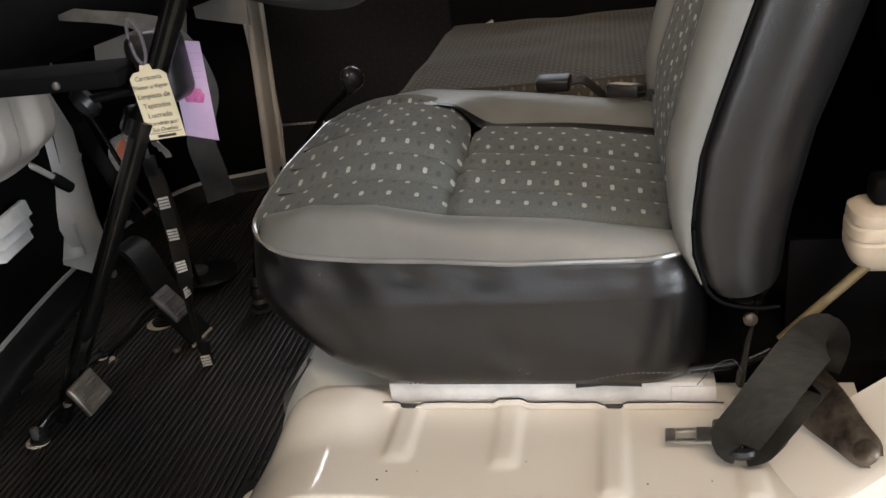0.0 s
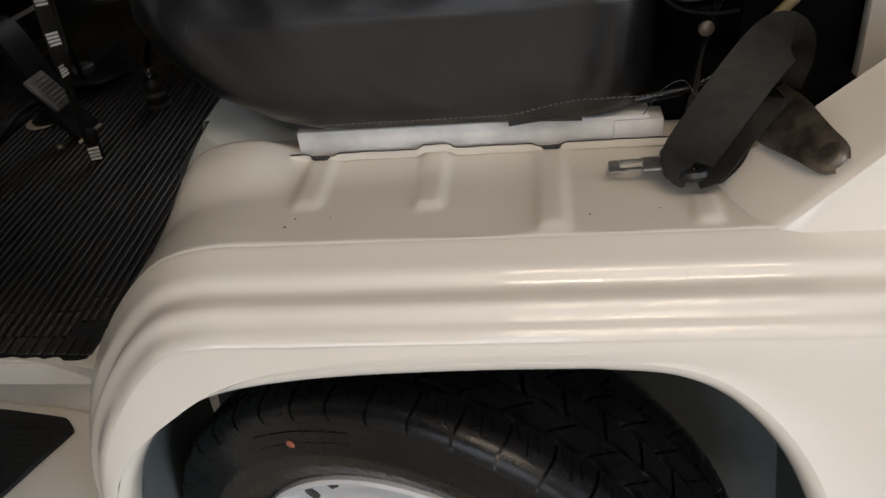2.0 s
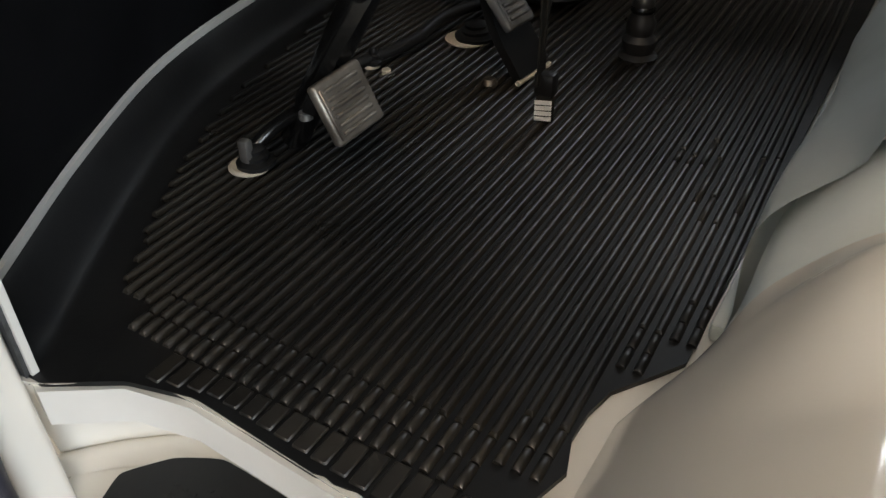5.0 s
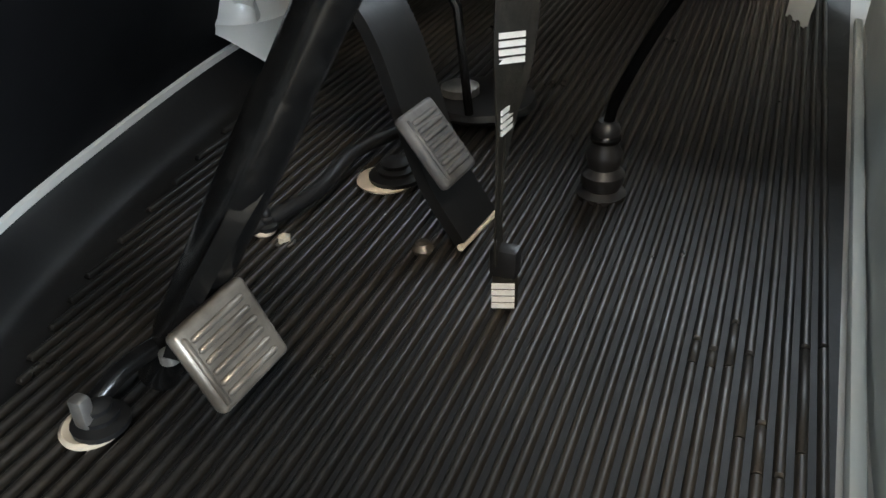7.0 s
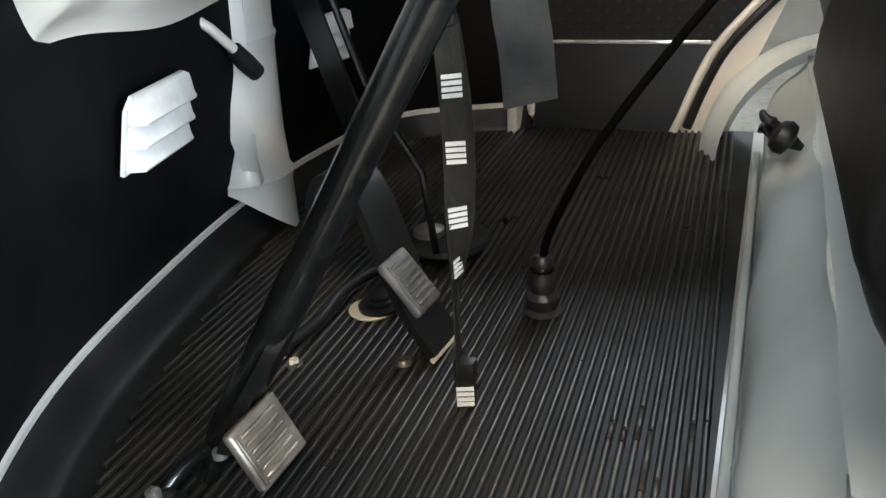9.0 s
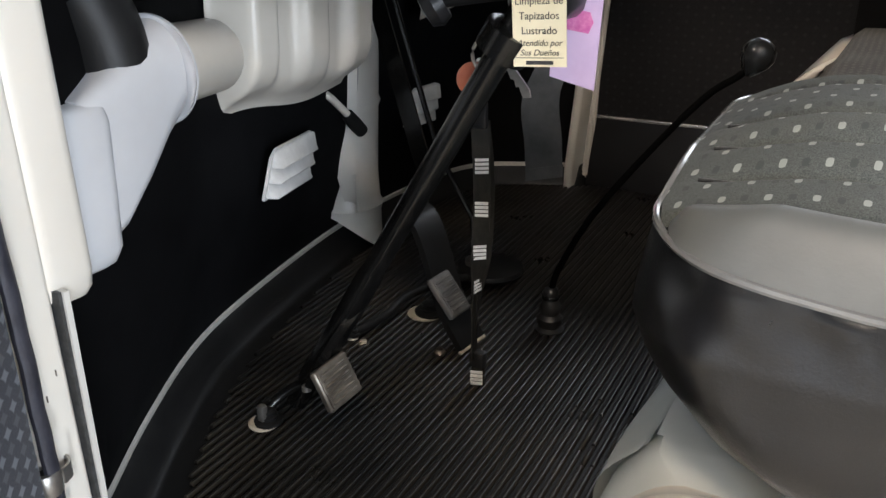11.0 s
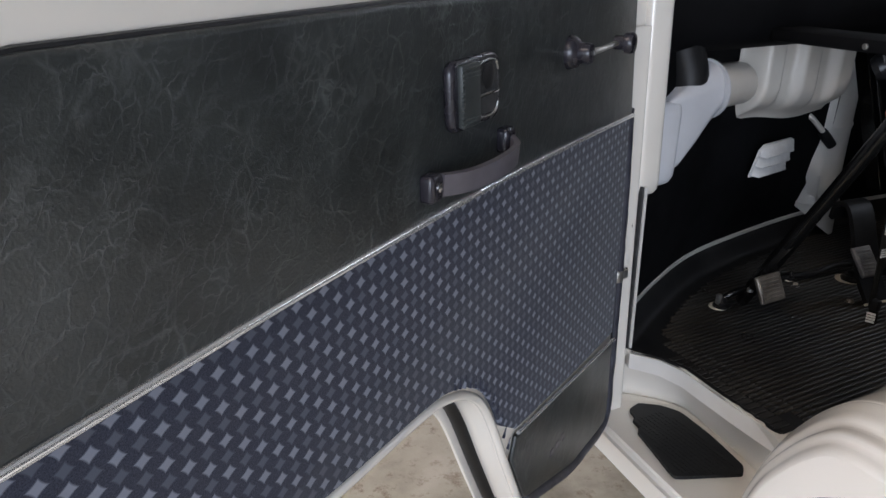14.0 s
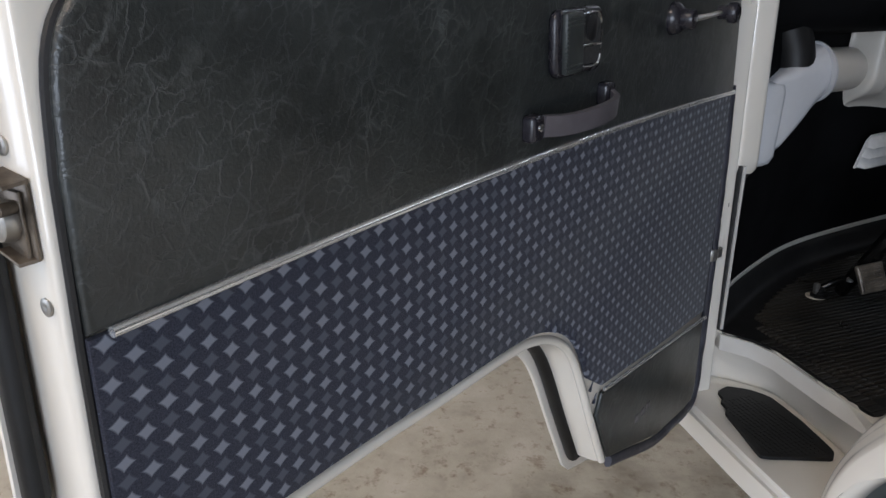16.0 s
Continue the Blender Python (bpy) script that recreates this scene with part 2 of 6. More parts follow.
def creased_vinyl():
    """Black artificial leather with fine pale crease lines, most of them along one slant."""
    m, n, l, b = mat("black_creased_artificial_leather", 0.38, 0.0, 0.6)
    sep = n.new("ShaderNodeSeparateXYZ")
    l.new(n.new("ShaderNodeTexCoord").outputs["Object"], sep.inputs[0])
    wob = math_node(n, l, "MULTIPLY", math_node(n, l, "SUBTRACT", noise_node(n, l, 30.0, 5, 0.65), 0.5), 0.03)
    patch = noise_node(n, l, 6.0, 5, 0.7)
    lines = None
    for k, (deg, sc, stretch, width, level) in enumerate(((34, 40.0, 2.4, 0.036, 0.75), (46, 62.0, 2.2, 0.055, 0.75), (24, 110.0, 1.8, 0.08, 0.55))):
        c, q = math.cos(radians(deg)), math.sin(radians(deg))
        along = math_node(n, l, "ADD", math_node(n, l, "MULTIPLY", sep.outputs[0], -c / stretch), math_node(n, l, "MULTIPLY", sep.outputs[2], q / stretch))
        across = math_node(n, l, "ADD", math_node(n, l, "ADD", math_node(n, l, "MULTIPLY", sep.outputs[0], q), math_node(n, l, "MULTIPLY", sep.outputs[2], c)), wob)
        co = n.new("ShaderNodeCombineXYZ")
        l.new(along, co.inputs[0])
        l.new(across, co.inputs[1])
        co.inputs[2].default_value = 1.7 * k
        v = n.new("ShaderNodeTexVoronoi")
        v.feature = "DISTANCE_TO_EDGE"
        v.inputs["Scale"].default_value = sc
        l.new(co.outputs[0], v.inputs["Vector"])
        ln = n.new("ShaderNodeMapRange")
        ln.inputs["From Min"].default_value, ln.inputs["From Max"].default_value, ln.inputs["To Max"].default_value = width, 0.0, level
        l.new(v.outputs["Distance"], ln.inputs["Value"])
        gate = n.new("ShaderNodeMapRange")
        gate.inputs["From Min"].default_value, gate.inputs["From Max"].default_value = 0.42, 0.64
        l.new(noise_node(n, l, 17.0 + 9 * k, 4, 0.65), gate.inputs["Value"])
        one = math_node(n, l, "MULTIPLY", ln.outputs["Result"], gate.outputs["Result"])
        lines = one if lines is None else math_node(n, l, "MAXIMUM", lines, one)
    pm = n.new("ShaderNodeMapRange")
    pm.inputs["From Min"].default_value, pm.inputs["From Max"].default_value, pm.inputs["To Min"].default_value = 0.38, 0.62, 0.25
    l.new(patch, pm.inputs["Value"])
    thin = math_node(n, l, "MULTIPLY", lines, math_node(n, l, "MULTIPLY", pm.outputs["Result"], 0.95))
    # cloudy green-grey lift in the base colour stands in for soft sheen
    base = ramp(n, l, noise_node(n, l, 9.0, 6, 0.65), ((0.3, (0.011, 0.0125, 0.0125)), (0.7, (0.034, 0.039, 0.038))))
    x = n.new("ShaderNodeMix")
    x.data_type = "RGBA"
    x.inputs["B"].default_value = (0.12, 0.13, 0.125, 1)
    l.new(thin, x.inputs["Factor"])
    l.new(base, x.inputs["A"])
    l.new(x.outputs["Result"], b.inputs["Base Color"])
    l.new(math_node(n, l, "MULTIPLY_ADD", patch, 0.34, 0.2), b.inputs["Roughness"])
    h = math_node(n, l, "ADD", math_node(n, l, "MULTIPLY", noise_node(n, l, 420, 3), 0.3), math_node(n, l, "ADD", noise_node(n, l, 34, 5, 0.65), math_node(n, l, "MULTIPLY", lines, 0.35)))
    bump(n, l, b, h, 0.55, 0.0018)
    return m


CREASED = creased_vinyl()

# ---- mesh helpers ----


def mesh_of(name, bm, material, smooth=True):
    me = bpy.data.meshes.new(name)
    bmesh.ops.recalc_face_normals(bm, faces=bm.faces)
    bm.to_mesh(me)
    bm.free()
    me.materials.append(material)
    if smooth:
        me.shade_smooth()
        me.set_sharp_from_angle(angle=radians(42))
    return me


def part(name, bm, material, parent=None, label="", m=None, smooth=True):
    ob = new(name, mesh_of(name, bm, material, smooth))
    if parent is not None:
        ob.parent = parent
    if m is not None:
        ob.matrix_local = m
    if label:
        ob["label"] = label
    return ob


def thing(name, label, category, m=None, group="", kind=""):
    ob = new(name)
    ob.empty_display_size = 0.05
    if m is not None:
        ob.matrix_world = m
    return tagged(ob, label, category, group, kind)


def box(x0, x1, y0, y1, z0, z1, r=0.0, seg=2, bm=None):
    own = bmesh.new()
    bmesh.ops.create_cube(own, size=1.0, matrix=Matrix.LocRotScale(((x0 + x1) / 2, (y0 + y1) / 2, (z0 + z1) / 2), None, (x1 - x0, y1 - y0, z1 - z0)))
    if r:
        bmesh.ops.bevel(own, geom=own.edges[:], offset=r, segments=seg, profile=0.5, affect="EDGES")
    return join(own, bm)


def join(own, bm):
    if bm is None:
        return own
    me = bpy.data.meshes.new("tmp")
    own.to_mesh(me)
    own.free()
    bm.from_mesh(me)
    bpy.data.meshes.remove(me)
    return bm


def moved(bm, m):
    bmesh.ops.transform(bm, matrix=m, verts=bm.verts)
    return bm


def loft(rings, closed=True, caps=(False, False), bm=None):
    own = bmesh.new()
    vs = [[own.verts.new(p) for p in ring] for ring in rings]
    for a, b in zip(vs, vs[1:]):
        k = len(a)
        for i in range(k if closed else k - 1):
            j = (i + 1) % k
            own.faces.new((a[i], a[j], b[j], b[i]))
    if caps[0]:
        own.faces.new(list(reversed(vs[0])))
    if caps[1]:
        own.faces.new(vs[-1])
    return join(own, bm)


def spline(pts, n):
    """Points along a Catmull-Rom curve through pts, n to a span."""
    p = [Vector(q) for q in pts]
    p = [2 * p[0] - p[1]] + p + [2 * p[-1] - p[-2]]
    out = []
    for a, b, c, d in zip(p, p[1:], p[2:], p[3:]):
        for k in range(n):
            t = k / n
            out.append(0.5 * ((2 * b) + (c - a) * t + (2 * a - 5 * b + 4 * c - d) * t * t + (3 * b - a - 3 * c + d) * t**3))
    return out + [p[-2]]


def tube(pts, radius, seg=12, bm=None, squash=1.0, up=(0, 0, 1)):
    """A swept tube; radius is a number or one per point; squash flattens it along up."""
    pts = [Vector(p) for p in pts]
    rs = radius if isinstance(radius, (list, tuple)) else [radius] * len(pts)
    rings = []
    for i, p in enumerate(pts):
        d = (pts[min(i + 1, len(pts) - 1)] - pts[max(i - 1, 0)]).normalized()
        a = d.cross(Vector(up))
        a = a.normalized() if a.length > 1e-4 else d.orthogonal().normalized()
        b = d.cross(a).normalized()
        rings.append([p + rs[i] * (math.cos(t) * a + squash * math.sin(t) * b) for t in (2 * math.pi * k / seg for k in range(seg))])
    return loft(rings, True, (True, True), bm)


def ribbon(pts, width_dir, width, thick, bm=None):
    """A strap: pts is its middle line; width_dir a vector, or one per point."""
    pts = [Vector(p) for p in pts]
    wd = [Vector(w).normalized() for w in (width_dir if isinstance(width_dir[0], (tuple, list, Vector)) else [width_dir] * len(pts))]
    rings = []
    for i, p in enumerate(pts):
        d = (pts[min(i + 1, len(pts) - 1)] - pts[max(i - 1, 0)]).normalized()
        nrm = d.cross(wd[i]).normalized() * thick / 2
        w = wd[i] * width / 2
        rings.append([p - w - nrm, p + w - nrm, p + w + nrm, p - w + nrm])
    return loft(rings, True, (True, True), bm)


def lathe(profile, seg=32, bm=None, caps=(True, True)):
    """profile: (radius, height) pairs; turns about z."""
    rings = [[(r * math.cos(2 * math.pi * k / seg), r * math.sin(2 * math.pi * k / seg), h) for k in range(seg)] for r, h in profile]
    return loft(rings, True, caps, bm)


def plate(outline, y0, y1, r=0.0, bm=None, seg=2):
    """A flat plate: outline in x and z, thick from y0 to y1, its rims rounded by r."""
    own = bmesh.new()
    f = own.faces.new([own.verts.new((x, y0, z)) for x, z in outline])
    e = bmesh.ops.extrude_face_region(own, geom=[f])
    bmesh.ops.translate(own, vec=(0, y1 - y0, 0), verts=[v for v in e["geom"] if isinstance(v, bmesh.types.BMVert)])
    if r:
        rim = [k for k in own.edges if abs(k.verts[0].co.y - k.verts[1].co.y) < 1e-6]
        bmesh.ops.bevel(own, geom=rim, offset=r, segments=seg, profile=0.5, affect="EDGES")
    return join(own, bm)


def grid(nx, ny, fn, thick=0.0, bm=None):
    """A sheet of nx by ny cells through fn(u, v); thick closes it downwards."""
    own = bmesh.new()
    v = [[own.verts.new(fn(i / nx, j / ny)) for j in range(ny + 1)] for i in range(nx + 1)]
    for i in range(nx):
        for j in range(ny):
            own.faces.new((v[i][j], v[i + 1][j], v[i + 1][j + 1], v[i][j + 1]))
    if thick:
        e = bmesh.ops.extrude_face_region(own, geom=own.faces[:])
        bmesh.ops.translate(own, vec=(0, 0, -thick), verts=[q for q in e["geom"] if isinstance(q, bmesh.types.BMVert)])
    return join(own, bm)


def smooth01(a, b, x):
    t = min(1.0, max(0.0, (x - a) / (b - a)))
    return t * t * (3 - 2 * t)

# ---- the workshop round the van ----
GROUND_Z = -0.105

tagged(part("ground", grid(24, 24, lambda u, v: (-9 + 16 * u, -9 + 16 * v, GROUND_Z)), CONCRETE), "stained worn concrete workshop floor", "floor", kind="structure")


def hall():
    for name, b in (
        ("wall_north", box(-8.2, 6.2, 6.0, 6.2, GROUND_Z, 3.6)),
        ("wall_west", box(-8.4, -8.2, -5.4, 6.2, GROUND_Z, 3.6)),
        ("wall_east", join(join(box(6.0, 6.2, -1.9, 6.0, GROUND_Z, 3.6), box(6.0, 6.2, -5.4, -5.1, GROUND_Z, 3.6)), box(6.0, 6.2, -5.1, -1.9, 3.1, 3.6))),
        # unseen wall; its opening is added only for the south fill
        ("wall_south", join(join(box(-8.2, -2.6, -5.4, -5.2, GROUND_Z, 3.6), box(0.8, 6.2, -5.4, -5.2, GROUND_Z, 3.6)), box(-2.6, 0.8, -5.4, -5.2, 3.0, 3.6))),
    ):
        tagged(part(name, b, WALL_M), "unseen grey plastered workshop wall", "wall", kind="structure")
    tagged(part("ceiling", box(-8.4, 6.2, -5.4, 6.2, 3.6, 3.7), ROOF_M), "unseen pale sheet metal workshop roof", "ceiling", kind="structure")


hall()

# ---- van: floor, step, wheel housing ----
ARC = spline([(-0.375, 0.425, 0), (-0.47, 0.575, 0), (-0.553, 0.74, 0), (-0.603, 0.93, 0), (-0.645, 1.18, 0), (-0.650, 1.42, 0), (-0.60, 1.64, 0), (-0.40, 1.745, 0)], 6)
FLOOR_Z, SHELF_Z, STEP_Z = 0.552, 0.705, 0.435


def cab_floor():
    top = [(p.x, p.y) for p in ARC] + [(-0.39, 1.79), (0.06, 1.79), (0.06, 0.437), (-0.11, 0.440), (-0.231, 0.447), (-0.279, 0.438), (-0.325, 0.408)]
    bm = bmesh.new()
    f = bm.faces.new([bm.verts.new((x, y, FLOOR_Z - 0.03)) for x, y in top])
    e = bmesh.ops.extrude_face_region(bm, geom=[f])
    bmesh.ops.translate(bm, vec=(0, 0, 0.03), verts=[v for v in e["geom"] if isinstance(v, bmesh.types.BMVert)])
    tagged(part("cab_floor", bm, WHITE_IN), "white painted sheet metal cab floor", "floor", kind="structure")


cab_floor()


def floor_mat():
    """Ribbed rubber: flat sheet with a raised rib every 11 mm, both cut to the bow of the cab front."""
    fm = thing("floor_mat", "worn black ribbed rubber mat covering the cab floor", "mat")
    xs = [p.x for p in ARC]
    ys = [p.y for p in ARC]

    def front(y):
        return float(np.interp(y, ys, xs)) + 0.006

    def left(x):
        return float(np.interp(x, (-0.40, -0.372, -0.325, -0.279, -0.231, -0.13, -0.10, 0.03), (0.425, 0.412, 0.412, 0.440, 0.452, 0.444, 0.441, 0.436)))

    def edge(y):
        return -0.016 + 0.034 * smooth01(0.58, 0.63, y) + (0.007 * noise.noise((0, y * 40, 3)) if y < 0.6 else 0)

    def sheet(u, v):
        y = 0.40 + 1.38 * v
        x = front(y) + (edge(y) - front(y)) * u**1.7
        wob = 0.016 * max(0, noise.noise((x * 45, 7, 1)) + 0.15) if x > -0.125 else 0
        rise = 0.046 * (1 - smooth01(-0.006, 0.034, x - front(y))) ** 1.3
        return (x, max(y, left(x) + wob), FLOOR_Z + 0.005 + rise)

    # same mat in blacker rubber, painting the shade between the ribs
    part("sheet", grid(72, 60, sheet, 0.004), RUBBER_DARK, fm)
    rng = random.Random(5)
    bm = bmesh.new()
    for k in range(56):
        x = 0.0077 - 0.01115 * k
        ok = [y for y in np.linspace(0.5, 1.77, 128) if front(y) + 0.05 < x]
        if not ok:
            continue
        y0, y1 = 0.475 if x > -0.33 else ok[0], ok[-1]
        if x > -0.06:
            y0 = 0.50 if x < -0.03 else (0.605 if x < -0.005 else 0.645)
        # worn cross breaks: two in a row along the doorway edge, scattered ones beside the plinth
        cuts = [y0 + 0.019, y0 + 0.04] if x > -0.33 else []
        if x > -0.075:
            y = 0.78 + 0.03 * rng.random()
            while y < 0.92:
                if rng.random() < 0.22:
                    cuts.append(y)
                y += 0.017 + 0.008 * rng.random()
        ends = [y0] + sorted(c for c in cuts if y0 + 0.01 < c < y1 - 0.01) + [y1]
        for p, q in zip(ends, ends[1:]):
            if q - p < 0.006:
                continue
            q -= 0.0013
            rings = []
            for y, f in ((p, 0.6), (p + 0.002, 1.0), (q - 0.002, 1.0), (q, 0.6)) if q - p < 0.1 else [(p, 0.5)] + [(y, 1.0) for y in np.linspace(p + 0.0015, q - 0.0015, 8)] + [(q, 0.5)]:
                cx, z = x - 0.03 * (y - 0.93), FLOOR_Z + 0.0052
                rings.append([(cx - 0.0034, y, z), (cx - 0.0025, y, z + 0.0032 * f), (cx - 0.0012, y, z + 0.0042 * f), (cx + 0.0012, y, z + 0.0042 * f), (cx + 0.0025, y, z + 0.0032 * f), (cx + 0.0034, y, z)])
            loft(rings, True, (True, True), bm)
    part("rib", bm, RUBBER, fm)
    bm = bmesh.new()
    for k in range(18):
        x = -0.27 + 0.0145 * k
        box(x, x + 0.0115, left(x) + 0.006, 0.4735, FLOOR_Z + 0.005, FLOOR_Z + 0.0072, 0.001, 1, bm)
    part("edge_block", bm, RUBBER, fm)


floor_mat()


def step_well():
    """The sunk step: floor pan, curved riser under the cab floor's lip, outer sill."""
    lip = [(-0.372, 0.40), (-0.325, 0.412), (-0.279, 0.440), (-0.231, 0.449), (-0.11, 0.442), (-0.04, 0.434), (0.004, 0.424)]
    foot = [(-0.385, 0.43), (-0.345, 0.470), (-0.29, 0.505), (-0.231, 0.505), (-0.11, 0.488), (-0.05, 0.474), (0.004, 0.462)]
    lip, foot = ([tuple(q) for q in spline([(*p, 0) for p in row], 6)] for row in (lip, foot))
    rings = []
    for k in range(9):
        t = k / 8
        z = FLOOR_Z + 0.004 - (FLOOR_Z + 0.004 - STEP_Z) * t
        w = smooth01(-0.25, 1.0, t) - smooth01(-0.25, 1.0, 0) * (1 - t)
        rings.append([(a[0] + (b[0] - a[0]) * w, a[1] + (b[1] - a[1]) * w, z) for a, b in zip(lip, foot)])
    # rounded foot running out into the pan
    for k in range(1, 7):
        a = math.pi / 2 * k / 6
        rings.append([(b[0] + 0.012 * math.sin(a) * (b[0] < -0.3), b[1] - 0.026 * math.sin(a), STEP_Z + 0.004 - 0.0035 * math.sin(a)) for b in foot])
    rings.insert(0, [(a[0], a[1] + 0.006, FLOOR_Z + 0.004) for a in lip])
    rings.insert(0, [(a[0], a[1] + 0.034, FLOOR_Z + 0.004) for a in lip])
    bm = loft(rings, False)
    tagged(part("step_riser", bm, WHITE), "cream painted riser of the cab step", "step", kind="structure")
    pan = [(-0.37, 0.345), (-0.355, 0.340), (-0.30, 0.336), (-0.15, 0.322), (-0.02, 0.312), (0.0, 0.32), (0.0, 0.53), (-0.37, 0.53)]
    bm = bmesh.new()
    f = bm.faces.new([bm.verts.new((x, y, STEP_Z - 0.05)) for x, y in pan])
    e = bmesh.ops.extrude_face_region(bm, geom=[f])
    bmesh.ops.translate(bm, vec=(0, 0, 0.05), verts=[v for v in e["geom"] if isinstance(v, bmesh.types.BMVert)])
    bmesh.ops.bevel(bm, geom=[k for k in bm.edges if k.verts[0].co.z > STEP_Z - 0.01 and k.verts[1].co.z > STEP_Z - 0.01], offset=0.012, segments=3, affect="EDGES")
    tagged(part("step_pan", bm, WHITE), "cream painted step pan of the doorway", "step", kind="structure")
    sm = [(-0.315, 0.408), (-0.325, 0.437), (-0.30, 0.468), (-0.267, 0.486), (-0.187, 0.482), (-0.095, 0.467), (-0.078, 0.45), (-0.10, 0.40), (-0.122, 0.345), (-0.19, 0.362), (-0.252, 0.376), (-0.258, 0.388), (-0.285, 0.392), (-0.288, 0.402)]
    for cut in (0.1, 0.25):
        sm = [((1 - c) * a[0] + c * b[0], (1 - c) * a[1] + c * b[1]) for a, b in zip(sm, sm[1:] + sm[:1]) for c in (cut, 1 - cut)]
    bm = bmesh.new()
    f = bm.faces.new([bm.verts.new((x, y, STEP_Z + 0.001)) for x, y in sm])
    e = bmesh.ops.extrude_face_region(bm, geom=[f])
    bmesh.ops.translate(bm, vec=(0, 0, 0.006), verts=[v for v in e["geom"] if isinstance(v, bmesh.types.BMVert)])
    st = thing("step_mat", "black studded rubber mat with a notched edge in the step", "mat")
    part("sheet", bm, RUBBER_DARK, st, smooth=False)
    bm = bmesh.new()
    for i in range(26):
        for j in range(14):
            x, y = -0.30 + 0.0085 * i, 0.365 + 0.0085 * j
            if -0.285 + 0.35 * max(0, 0.40 - y) < x < -0.105 + 0.25 * (y - 0.4) and y < 0.465 - 0.1 * abs(x + 0.2) and y > 0.382 - 0.17 * (x + 0.26):
                box(x, x + 0.005, y, y + 0.0026, STEP_Z + 0.006, STEP_Z + 0.0076, 0, 1, bm)
    tagged(part("stud", bm, RUBBER_DARK, st, smooth=False), kind="stuff")


step_well()


MASTER = [(p.x, p.y) for p in spline([(-0.046, 0.36, 0), (-0.04, 0.42, 0), (-0.026, 0.49, 0), (-0.002, 0.553, 0), (0.032, 0.608, 0), (0.070, 0.655, 0), (0.112, 0.690, 0), (0.160, 0.704, 0), (0.22, SHELF_Z, 0)], 5)]
MASTER = MASTER[:-1] + [(0.22 + 0.004 * k, SHELF_Z) for k in range(108)] + [(0.68, SHELF_Z), (0.76, SHELF_Z), (0.9, SHELF_Z), (1.1, SHELF_Z), (1.45, SHELF_Z)]


def offset_curve(curve, d):
    out = []
    for i, (x, z) in enumerate(curve):
        a, b = curve[max(i - 1, 0)], curve[min(i + 1, len(curve) - 1)]
        t = Vector((b[0] - a[0], b[1] - a[1])).normalized()
        out.append((x + t.y * d, z - t.x * d))
    return out


def plinth_x(z):
    """Front of the seat plinth at a height."""
    return 0.036 + 0.05 * smooth01(0.62, 0.717, z) ** 2


